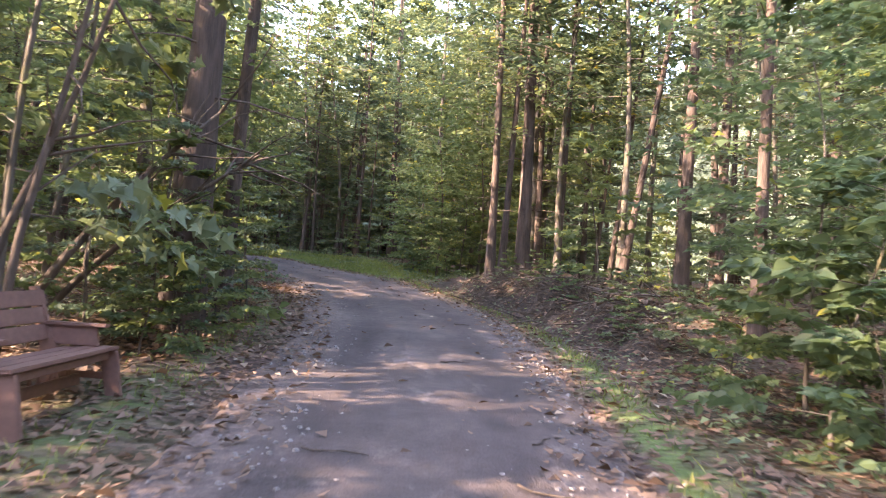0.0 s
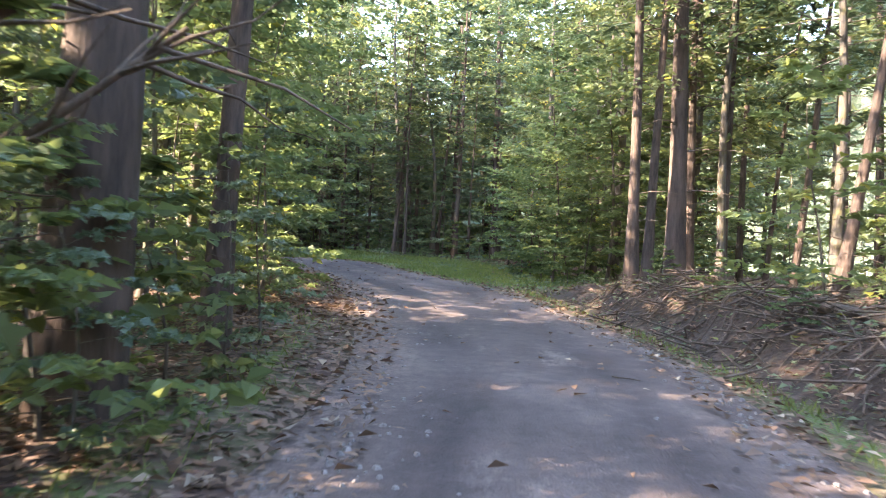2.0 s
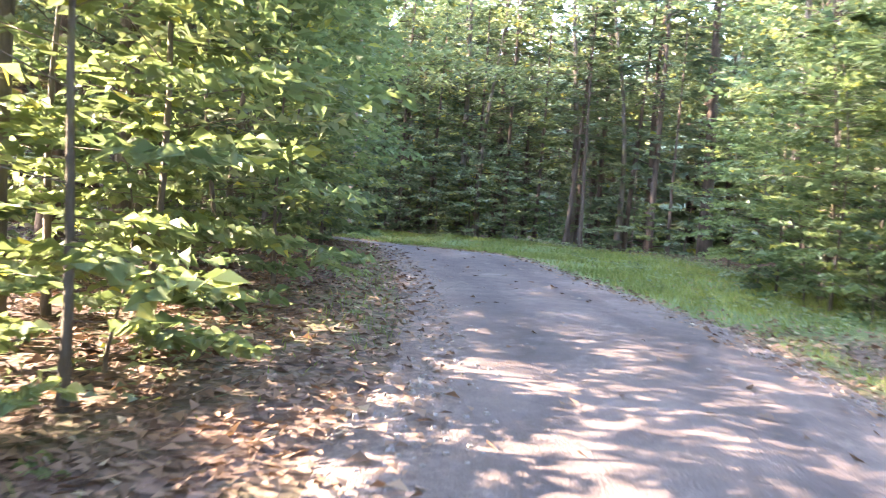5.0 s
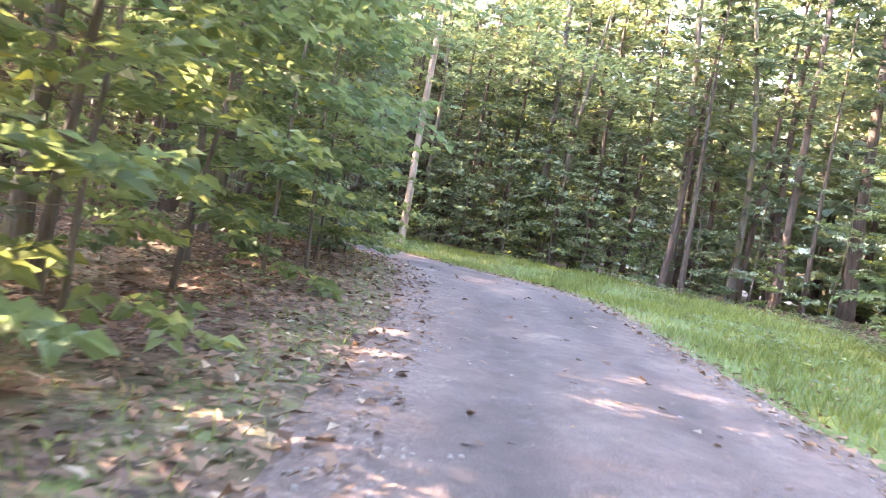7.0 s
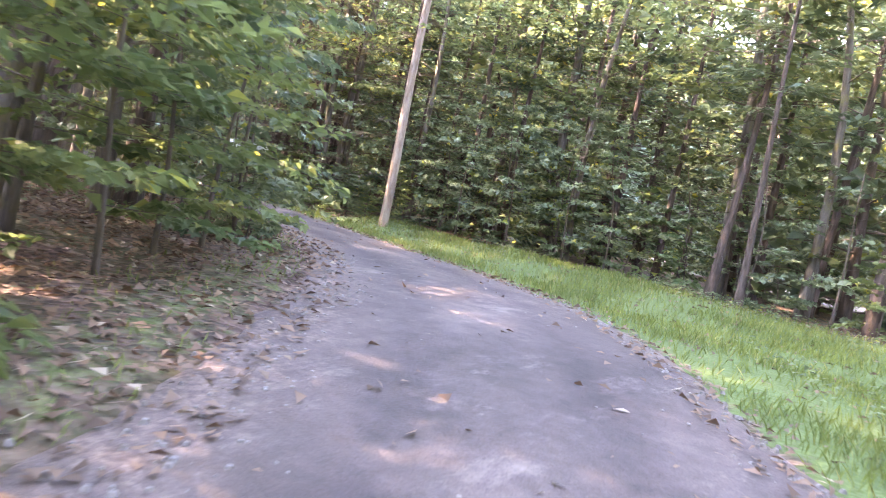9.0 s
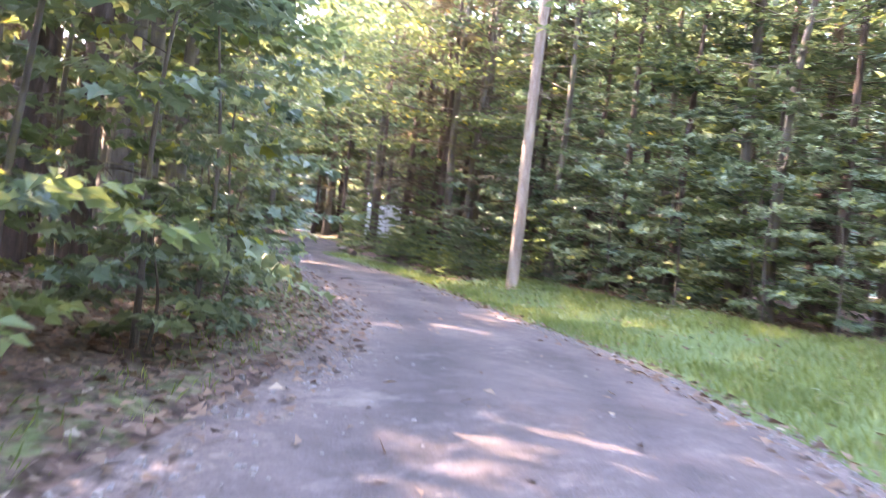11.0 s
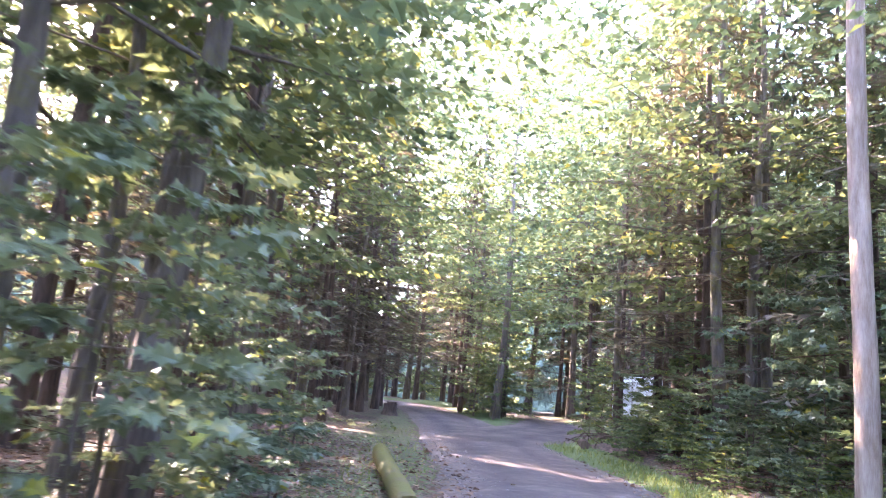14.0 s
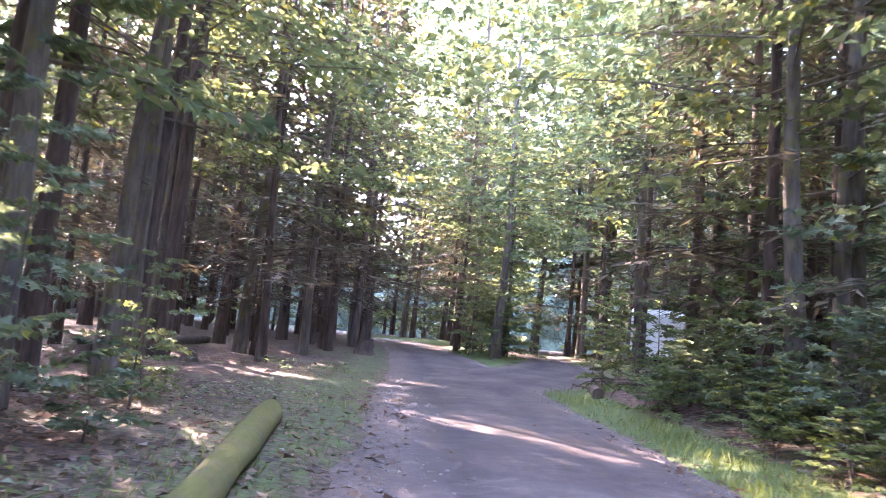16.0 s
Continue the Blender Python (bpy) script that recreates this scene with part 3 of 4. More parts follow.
pines = [conifer("pine_tree", 130 + i, 19 + i, 0.15 + 0.012 * i, 7.5, 2.8, 26, 6, 9, 0.55, M_NEEDLE, "tall pine with a bare scaly brown trunk", 20, 0.3, 0.05) for i in range(3)]
drys = [conifer("evergreen_tree", 150 + i, 13 + 2 * i, 0.12, 1.8, 2.5, 54, 6, 9, 0.37, M_DEAD, "shaded spruce with grey-brown dry lower boughs", 10, 0.22, 0.22) for i in range(2)]
fars = [broadleaf("tree", 170 + i, 13 + 2.5 * i, 0.13, 0.3, 3.7, 44, 6, 8, 0.46, 0.66, (M_HIGH, M_MAPLE, M_MAPLE)[i], M_BARK, "distant forest tree leafy from the ground to its top", (0.02, 0.01), 0.4, False, 0.12, 0.85, "oval", 0.3) for i in range(3)]
canopies = [broadleaf("tree", 190 + i, 13 + i, 0.12, 4.6, 6.4, 28, 9, 15, 0.2, 0.62, M_HIGH, M_GREY, "broadleaf tree with long leafy boughs over the road", (0.02, 0.02), 0.5, None, 0.1, 0.6, "oval", 0.3) for i in range(2)]
bowers = [broadleaf("tree", 210 + i, 17 + i, 0.16, 4.0, 7.0, 48, 9, 12, 0.25, 0.66, M_HIGH, M_GREY, "tall spreading broadleaf tree with a full light green crown", (0.02, 0.02), 0.5, None, 0.1, 0.7, "oval", 0.4) for i in range(2)]
MASTERS = bowers + canopies + saplings + maples + shrubs + brush + hards + mids + hems + pines + drys + fars
taken = []


def stand(kind, x, y, size=1.0, lean=(0.0, 0.0), tall=1.0, room=1.0):
    taken.append((x, y, room))
    return place(rnd.choice(kind) if isinstance(kind, list) else kind, x, y, rnd.uniform(0, 6.28), size, lean, tall)


# the trees that can be told apart
for x, y, s, ln in [(-3.45, 9.6, 1.5, (0, 1.0)), (-3.6, 11.9, 0.8, (0, 2.0)), (1.4, 20.9, 0.85, (0, 0)), (1.75, 21.2, 0.75, (0, 1)), (2.4, 21.5, 1.3, (0, 0)), (3.1, 23.7, 0.8, (0, 0)), (3.6, 22.6, 0.75, (0, 1)),
                    (5.3, 25.2, 0.5, (0, 5)), (5.3, 23.1, 0.6, (0, 6)), (4.5, 18.2, 0.62, (0, 8)), (5.6, 16.8, 1.0, (0, 0)), (5.7, 29.3, 0.7, (0, 0)), (4.6, 10.4, 0.6, (0, 0)),
                    (-7.0, 38.5, 0.5, (0, 0)), (-4.7, 39.0, 0.8, (0, 0)), (-4.0, 38.4, 0.45, (0, 0)), (-9.7, 42.0, 0.6, (0, 0)), (-8.4, 44.0, 0.7, (0, 0)),
                    (-7.8, 39.6, 0.55, (0, 3)), (-6.0, 41.6, 0.6, (0, 4)), (-25.3, 46.9, 1.0, (0, 0)),
                    (-15.6, 30.6, 0.85, (0, 4)), (-18.4, 30.6, 1.05, (0, 5)), (-19.9, 31.2, 0.9, (0, 4)), (-23.9, 31.7, 0.9, (0, 2)), (-25.2, 34.3, 1.0, (0, 2)), (-26.5, 34.6, 0.95, (0, 2)),
                    (-30.3, 35.7, 1.0, (0, 1)), (-33.3, 36.2, 1.1, (0, 1)), (-38.3, 36.6, 0.8, (0, 0)), (-40.2, 38.0, 0.9, (0, 0)), (-42.1, 39.1, 0.9, (0, 0)), (-45.6, 42.0, 1.0, (0, 0)), (-43.5, 41.6, 0.6, (0, 0)),
                    (-32.2, 48.1, 0.62, (0, 0)), (-31.1, 49.5, 1.15, (0, 0)), (-45.5, 57.5, 0.9, (0, 0)), (-43.1, 56.5, 0.8, (0, 0)), (-43.4, 57.7, 0.9, (0, 0))]:
    stand(pines, x, y, s, ln, 1.0, 0.7)
tagged(stand(maples, -3.9, 6.3, 1.2, (0, 5), 1.3), "thin pale leaning sapling behind the bench", "sapling")


# the seam of young growth along the road: kind, place, size
for k, x, y, s in [("m", -3.7, 7.6, 0.5), ("m", -3.6, 8.4, 0.55), ("m", -2.95, 8.9, 0.42), ("b", -4.6, 7.6, 0.9), ("s", -3.1, 7.5, 0.7), ("s", -2.9, 8.3, 0.7), ("s", -3.2, 9.0, 1.1), ("m", -4.2, 10.4, 0.8), ("m", -3.0, 10.9, 0.4), ("m", -3.3, 12.4, 0.45), ("s", 2.5, 14.0, 0.4), ("s", 2.2, 16.9, 0.4), ("s", 3.1, 12.2, 0.5), ("s", 1.7, 19.0, 0.45), ("s", 3.2, 9.6, 0.6), ("s", 2.8, 11.0, 0.4), ("s", -2.75, 7.6, 0.55), ("s", 3.2, 7.9, 0.8), ("b", -4.6, 12.3, 1.0), ("s", -3.2, 10.3, 0.9),
                   ("b", -4.7, 15.8, 1.0), ("b", -5.6, 17.2, 1.1), ("b", -5.2, 14.2, 0.9), ("b", -6.6, 19.2, 1.1), ("b", -7.2, 21.0, 1.0), ("s", -5.1, 16.4, 0.8), ("s", -4.4, 14.9, 0.6), ("b", -7.0, 17.5, 1.2), ("s", -6.2, 18.4, 0.9),
                   ("b", -8.9, 23.2, 1.1), ("b", -9.6, 25.2, 1.1), ("b", -10.2, 26.8, 1.0), ("b", -11.0, 27.9, 1.0), ("m", -11.6, 29.0, 0.9), ("m", -12.4, 30.2, 0.9), ("m", -13.6, 31.2, 0.85), ("m", -14.8, 32.2, 0.7), ("s", -12.2, 30.2, 0.9), ("s", -13.3, 31.4, 0.8),
                   ("m", -16.2, 32.9, 0.7), ("m", -17.2, 33.0, 0.8), ("m", -18.6, 33.4, 0.7), ("m", -20.6, 34.2, 0.75), ("m", -21.9, 35.0, 0.5), ("s", -17.5, 33.9, 0.7), ("s", -19.5, 34.6, 0.7), ("b", -14.0, 30.0, 1.2), ("m", -23.5, 34.4, 0.6),
                   ("s", 3.1, 5.6, 1.3), ("s", 3.8, 6.4, 1.1), ("b", 3.3, 6.4, 0.75), ("b", 4.6, 7.0, 0.9), ("s", 3.0, 4.7, 0.7), ("s", 4.6, 5.3, 1.0), ("b", 5.8, 8.6, 1.0), ("s", 3.9, 4.6, 0.9), ("m", 5.4, 6.0, 0.9),
                   ("b", 0.6, 24.4, 0.8), ("b", -0.2, 26.0, 0.9), ("b", 1.5, 26.4, 1.1), ("s", 0.2, 24.6, 0.9), ("b", -0.9, 29.0, 0.9), ("b", 0.6, 28.6, 1.2), ("s", -0.5, 26.9, 1.0), ("b", 2.6, 25.0, 1.0), ("b", -1.3, 33.0, 1.0), ("b", 0.3, 31.5, 1.2), ("s", -1.2, 30.0, 1.0),
                   ("m", -12.0, 41.2, 0.9), ("m", -14.2, 42.0, 1.0), ("m", -16.2, 42.6, 1.0), ("m", -20.2, 43.9, 0.9), ("m", -22.4, 44.5, 0.9), ("s", -19.4, 43.3, 0.9), ("s", -21.7, 43.9, 0.9), ("s", -24.0, 44.6, 0.9), ("s", -26.5, 45.0, 0.8), ("s", -28.6, 46.6, 0.9), ("s", -31.4, 46.9, 0.9), ("b", -33.2, 47.6, 0.5), ("b", -34.6, 49.2, 0.6),
                   ("m", -10.4, 40.0, 0.8), ("s", -6.4, 38.6, 0.9), ("m", -3.4, 37.4, 0.7), ("b", -2.0, 36.0, 0.9), ("m", -7.2, 40.4, 0.9), ("m", -5.4, 39.6, 0.9), ("s", -8.4, 39.8, 0.9), ("s", -4.6, 38.0, 0.9), ("m", -9.0, 41.6, 1.0), ("m", -18.0, 44.4, 1.1), ("m", -12.8, 42.4, 1.1), ("m", -15.2, 43.2, 1.1), ("m", -25.0, 35.9, 0.45), ("m", -27.0, 33.6, 0.7), ("m", -24.2, 33.2, 0.8), ("m", -22.4, 34.2, 0.6), ("s", -23.0, 35.6, 0.6), ("s", -26.4, 36.0, 0.5), ("m", -29.6, 48.6, 0.9), ("m", -32.6, 46.9, 0.4), ("m", -46.0, 50.9, 0.9), ("m", -47.6, 50.6, 0.8), ("b", -46.8, 51.6, 1.1)]:
    stand({"b": saplings, "m": maples, "s": shrubs}[k], x, y, s, (0, 0), 1.0, 0.5)
for x, y, s in [(-15.4, 44.0, 0.8), (-17.6, 45.0, 0.8), (-13.2, 44.2, 0.8), (-20.6, 46.0, 0.8), (-11.4, 43.0, 0.75), (-23.4, 47.6, 0.8), (-28.0, 49.6, 0.9), (-7.6, 44.4, 0.8), (-26.0, 48.0, 0.8), (-22.0, 46.8, 0.85), (-19.2, 45.8, 0.8)]:
    stand(hems, x, y, s, (0, 0), 1.0, 1.2)
for x, y, s in [(-49.0, 52.6, 0.8), (-51.5, 53.5, 0.95), (-45.6, 50.8, 0.35)]:
    stand(hems if s < 0.9 else drys, x, y, s, (0, 0), 1.0, 1.0)
for x, y, s in [(-36.0, 38.6, 0.8), (-39.0, 40.4, 0.9), (-41.6, 41.6, 0.85), (-48.0, 43.0, 1.0), (-52.0, 44.4, 1.0), (-34.8, 34.0, 0.9), (-40.5, 41.6, 1.2), (-44.2, 43.4, 1.3), (-48.5, 45.0, 1.3), (-53.5, 46.6, 1.3), (-31.0, 33.2, 1.1), (-28.4, 31.6, 1.1), (-36.6, 35.6, 1.2), (-66.0, 46.6, 1.4), (-70.5, 50.6, 1.5), (-64.5, 53.0, 1.5), (-60.0, 54.0, 1.4), (-46.6, 41.0, 1.5), (-51.6, 43.0, 1.5), (-57.0, 45.4, 1.5), (-25.8, 45.8, 1.1), (-30.4, 48.2, 1.2), (-21.4, 45.6, 1.1), (-27.6, 47.2, 1.2), (-35.4, 52.6, 1.1), (-48.4, 49.6, 0.9), (-51.5, 51.0, 1.1), (-55.0, 52.2, 1.2), (-53.0, 58.6, 1.3), (-46.5, 56.5, 1.2)]:
    stand(drys, x, y, s, (0, 0), 1.0, 1.0)


for k, x, y, s in [(hards, -17.6, 32.2, 0.9), (hards, -24.4, 46.0, 1.0), (hards, 3.4, 25.6, 0.9), (hards, -5.6, 13.4, 0.9), (hards, -0.6, 34.2, 0.9), (mids, 1.2, 24.6, 0.8), (mids, -0.2, 28.0, 0.9), (mids, -6.6, 15.6, 0.8), (mids, -7.6, 18.9, 0.9), (mids, -8.6, 21.6, 0.9),
                   (mids, -10.6, 24.8, 0.9), (mids, -11.8, 26.8, 1.0), (mids, -13.2, 28.6, 0.9), (mids, -5.2, 9.4, 0.8), (mids, 5.2, 11.8, 0.9), (mids, 6.4, 14.0, 0.9), (mids, -46.8, 51.3, 0.7), (mids, -49.2, 50.9, 0.8), (brush, -44.8, 50.3, 0.8), (brush, -46.4, 50.6, 0.9),
                   (brush, -30.6, 47.3, 0.7), (brush, -28.2, 47.0, 0.8), (brush, -25.6, 45.9, 0.8), (brush, -22.0, 45.2, 0.9), (brush, -19.0, 44.6, 0.9), (brush, -16.0, 44.0, 0.9), (brush, -13.0, 42.8, 0.9), (brush, -10.4, 41.6, 0.8),
                   (drys, -30.0, 51.5, 1.0), (drys, -33.5, 53.0, 1.0), (hems, -27.0, 48.2, 0.8)]:
    stand(k, x, y, s, (0, 0), 1.0, 0.8)


# the low brush on the outer side before the fork
low = random.Random(29)
for k in range(26):
    x = -20.0 - 0.3 * k
    y = 39.5 + (-22.2 - x) * 0.335 + 2.05 + low.uniform(0.8, 2.8)
    stand(shrubs + brush[1:2], x, y, low.uniform(0.4, 0.75), (0, 0), 0.8, 0.3)


# unseen growth beside and behind the bench, added to stripe the road with shade
for k, x, y, s in [(mids, -6.0, 0.6, 0.7), (saplings, -6.6, 2.4, 0.9), (mids, -9.4, 0.6, 0.8)]:
    stand(k, x, y, s, (0, 0), 1.0, 0.5)


# the forest behind, stretch by stretch
def fill(count, area, near, low, gap, kinds, seed, size=(0.8, 1.2), own=0.5):
    """Stands trees at random in a stretch (x0, x1, y0, y1), clear of the road and of the grass."""
    r = random.Random(seed)
    made = 0
    for _ in range(count * 40):
        if made >= count:
            break
        x, y = r.uniform(area[0], area[1]), r.uniform(area[2], area[3])
        e, s = edge_dist(x, y)
        d = math.sqrt(((LINE[:, 0] - x) ** 2 + (LINE[:, 1] - y) ** 2).min())
        g = float(grassy(np.array([x]), np.array([y]))[0])
        if e[0] < near or d < low or g > 0.25 or any((x - a) ** 2 + (y - b) ** 2 < (gap * 0.6 + c * 0.6) ** 2 for a, b, c in taken):
            continue
        stand(r.choices(kinds[0], kinds[1])[0], x, y, r.uniform(*size), (r.uniform(-2, 2), r.uniform(-2, 2)), 1.0, gap * own)
        made += 1


LEFT_A, LEFT_B, LEFT_C = (-17, -3, 2, 16), (-22, -5, 14, 33), (-48, -18, 22, 37)
RIGHT_A, RIGHT_B, RIGHT_C = (2, 17, 4, 26), (-9, 14, 24, 50), (-36, -6, 40, 58)
AHEAD = (-76, -36, 38, 80)
# the clearing where the van stands, open towards the fork
taken += [(-39.7, 55.2, 4.5), (-34.0, 50.0, 1.4), (-36.6, 52.4, 1.8)]
# the gap in the woods through which the low sun reaches the road
taken += [(-9.0, 15.2, 2.0), (-13.0, 13.6, 3.4), (-17.5, 11.8, 3.6), (-22.0, 10.0, 3.6), (-26.5, 8.2, 3.6)]
# left of the road
fill(5, LEFT_A, 3.0, 4.2, 2.4, ((mids, hards, pines), (4, 3, 3)), 3)
fill(5, LEFT_A, 2.6, 4.0, 2.0, ((brush, shrubs), (5, 1)), 5, (0.6, 1.2))
fill(8, LEFT_B, 3.4, 4.0, 2.4, ((mids, hards, pines, hems), (4, 2, 3, 1)), 7)
fill(10, LEFT_B, 3.0, 4.0, 2.0, ((brush, mids), (5, 1)), 8, (0.6, 1.1))
fill(20, LEFT_C, 5.0, 6.5, 2.6, ((pines, hards, drys), (3, 3, 4)), 9)
fill(10, (-40, -20, 24, 34), 4.5, 7, 2.6, ((brush, mids), (2, 1)), 10, (0.5, 0.8))
# right of the road
fill(12, RIGHT_A, 3.0, 4.2, 2.4, ((mids, hards, pines, hems), (3, 2, 4, 2)), 11)
fill(16, RIGHT_A, 2.6, 4.0, 2.0, ((brush, shrubs), (5, 1)), 12, (0.5, 1.0))
fill(16, RIGHT_B, 4.0, 4.2, 2.4, ((mids, hards, pines, hems), (4, 3, 3, 3)), 13)
fill(18, RIGHT_B, 4.0, 4.0, 2.0, ((brush, mids), (5, 1)), 14, (0.6, 1.1))
fill(16, RIGHT_C, 4.0, 4.2, 2.2, ((mids, hards, pines, hems, drys), (2, 1, 2, 5, 4)), 15)
fill(14, RIGHT_C, 3.4, 4.0, 2.0, ((brush, mids), (5, 1)), 16, (0.7, 1.1))
# ahead, round the fork
fill(16, AHEAD, 2.8, 8, 2.6, ((hems, drys, hards), (4, 4, 1)), 17, (0.8, 1.1))
fill(14, AHEAD, 2.2, 8, 2.2, ((brush, mids), (3, 2)), 18, (0.7, 1.1))
# trees added largely out of view, whose crowns keep the sun off the road
fill(5, (-22, -11, 5, 12), 4.0, 6, 2.4, ((hards, fars), (3, 2)), 51, (0.8, 1.1))
fill(7, (-30, -14, 11, 22), 4.0, 5, 2.4, ((hards, hems, fars), (3, 1, 3)), 52, (0.8, 1.1))
fill(17, (-50, -24, 16, 29), 4.0, 7, 2.2, ((drys, hems, fars), (5, 2, 1)), 53, (1.0, 1.3))
fill(10, (-62, -40, 30, 42), 4.0, 9, 2.2, ((drys, hems), (4, 2)), 54, (1.1, 1.4))
# the far belt
FAR = ((fars, hems), (7, 1))
fill(26, (-78, -44, 44, 84), 3.5, 20, 3.4, FAR, 21, (1.3, 1.7))
fill(12, (-84, -56, 28, 50), 3.0, 20, 3.4, FAR, 31, (1.1, 1.5))
fill(24, (-46, -14, 50, 78), 4.0, 12, 3.2, FAR, 22, (1.2, 1.6))
fill(20, (-14, 14, 46, 66), 4.0, 9, 3.2, FAR, 23, (1.2, 1.6))
fill(12, (-16, 10, 40, 52), 4.0, 6, 2.4, ((hems, drys, fars), (2, 1, 5)), 55, (1.0, 1.4))
fill(18, (8, 28, 8, 46), 4.0, 9, 3.4, FAR, 24, (1.1, 1.5))
fill(7, (-32, -14, 8, 26), 4.0, 9, 3.6, FAR, 25, (0.9, 1.2))
fill(10, (-72, -30, 8, 28), 4.0, 12, 4.0, FAR, 26, (1.0, 1.4))
# one row added out of view, back left of the start, to shade the road
fill(9, (-28, -10, -14, 4), 4.0, 6, 4.2, FAR, 27, (0.8, 1.1))
fill(16, (-60, -32, 31, 46), 2.6, 12, 2.4, ((drys, hems), (5, 1)), 32, (0.9, 1.2))
for x, y, s in [(-8.9, 20.0, 1.0), (-13.0, 27.2, 1.0), (-16.6, 31.4, 1.0), (-22.0, 33.2, 1.1), (2.9, 24.2, 1.0), (1.6, 27.6, 1.0), (-8.0, 41.0, 1.0), (-14.0, 44.4, 1.1), (-19.2, 33.2, 1.1), (-24.6, 34.6, 1.05), (-57.0, 58.6, 1.6), (-48.0, 59.5, 1.5), (-54.5, 62.0, 1.6), (-61.0, 55.5, 1.6), (-53.0, 45.6, 1.0)]:
    stand(hards, x, y, s, (0, 0), 1.0, 0.5)
for x, y, s in [(-23.0, 33.4, 1.35), (-29.0, 35.4, 1.35),  (-24.6, 46.6, 1.05), (-14.4, 29.4, 1.0), (-10.0, 22.2, 0.9), (3.6, 22.4, 0.9), (-37.6, 40.2, 1.0), (-31.6, 50.2, 1.1), (-17.2, 46.4, 1.1), (-20.6, 32.6, 1.0), (-26.2, 33.6, 1.1), (-19.6, 44.6, 1.0), (-33.4, 36.0, 1.1), (-12.6, 42.8, 1.0), (-6.0, 40.2, 1.0), (1.2, 30.2, 0.9), (-6.2, 16.4, 0.8), (4.6, 18.6, 0.9)]:
    stand(canopies, x, y, s, (0, 0), 1.0, 0.5)


for x, y, s in [(-24.6, 45.3, 1.0), (-30.0, 35.6, 1.0), (-33.4, 49.0, 1.0), (-36.0, 38.2, 1.0), (-44.6, 49.8, 1.25), (-51.0, 51.6, 1.35), (-57.5, 54.6, 1.4), (-49.0, 57.0, 1.35), (-55.0, 60.5, 1.4), (-58.0, 44.0, 1.3), (-66.0, 52.8, 1.4)]:
    stand(bowers, x, y, s, (0, 0), 1.0, 0.5)
for x, y, s in [(-43.0, 48.9, 0.75), (-45.8, 49.2, 0.7)]:
    stand(mids, x, y, s, (0, 0), 1.0, 0.5)


# ---------------------------------------------------------------- the wooded distance
def distance():
    """The woods far behind the trees: a ragged ring of green, beyond everything that is walked past."""
    m, n, l, b = material("distant_woods")
    a, c = nz(n, l, 0.55, 6.0, 0.75), nz(n, l, 2.2, 5.0, 0.8)
    # the haze of the distance is put into the colour, as paler greens
    col = ramp(n, l, a.outputs[0], [(0.3, (0.07, 0.1, 0.075)), (0.55, (0.13, 0.175, 0.125)), (0.75, (0.21, 0.26, 0.18))]).outputs[0]
    col = mix(n, l, 0.7, col, ramp(n, l, c.outputs[0], [(0.3, (0.45, 0.47, 0.5)), (0.7, (1.4, 1.35, 1.25))]).outputs[0], "MULTIPLY")
    l.new(col, b.inputs["Base Color"])
    b.inputs["Roughness"].default_value = 1.0
    bump(n, l, b, c.outputs[0], 1.0, 0.6)
    k, rows = 420, 9
    th = np.arange(k) * 2 * math.pi / k
    v = []
    for j in range(rows):
        f = j / (rows - 1)
        rad = 88 + 7 * np.sin(th * 5 + 1) + 4 * f * np.sin(th * 37 + j * 1.7) + 3 * np.sin(th * 83 + j * 2.9) * f
        gap = np.exp(-((np.degrees(th) - 161) / 6.0) ** 2)     # the sky stands open over the road ahead
        top = 33 - 17 * gap + 3.5 * np.sin(th * 11) + 2.5 * np.sin(th * 31 + 2) + 1.6 * np.sin(th * 97) + 1.2 * np.sin(th * 173 + 1)
        v.append(np.stack([-24 + rad * np.cos(th), 30 + rad * np.sin(th), -4 + (top + 4) * f], 1))
    i = np.arange(k)
    f = np.vstack([np.stack([j * k + i, j * k + (i + 1) % k, (j + 1) * k + (i + 1) % k, (j + 1) * k + i], 1) for j in range(rows - 1)])
    tagged(new("backdrop", mesh_np("backdrop", np.vstack(v), f, m, False)), "hazy green woods in the distance", "woods", "", "structure")


distance()


# ---------------------------------------------------------------- things beside the road
def box_part(name, parent, size, m, mat, bevel=0.006, label=""):
    """A board with softened edges."""
    bm = bmesh.new()
    bmesh.ops.create_cube(bm, size=1.0)
    bmesh.ops.scale(bm, vec=size, verts=bm.verts)
    bmesh.ops.bevel(bm, geom=bm.edges[:], offset=bevel, segments=2, affect="EDGES")
    bmesh.ops.transform(bm, matrix=m, verts=bm.verts)
    me = bpy.data.meshes.new(name)
    bm.to_mesh(me)
    bm.free()
    me.materials.append(mat)
    return put(name, me, parent, "", label)


def slab_part(name, parent, outline, thick, m, mat):
    """An upright panel with the given outline (across, up)."""
    bm = bmesh.new()
    vs = [bm.verts.new((-thick / 2, a, b)) for a, b in outline]
    f = bm.faces.new(vs)
    ex = bmesh.ops.extrude_face_region(bm, geom=[f])
    bmesh.ops.translate(bm, vec=(thick, 0, 0), verts=[g for g in ex["geom"] if isinstance(g, bmesh.types.BMVert)])
    bmesh.ops.recalc_face_normals(bm, faces=bm.faces[:])
    bmesh.ops.bevel(bm, geom=bm.edges[:], offset=0.006, segments=2, affect="EDGES")
    bmesh.ops.transform(bm, matrix=m, verts=bm.verts)
    me = bpy.data.meshes.new(name)
    bm.to_mesh(me)
    bm.free()
    me.materials.append(mat)
    return put(name, me, parent)


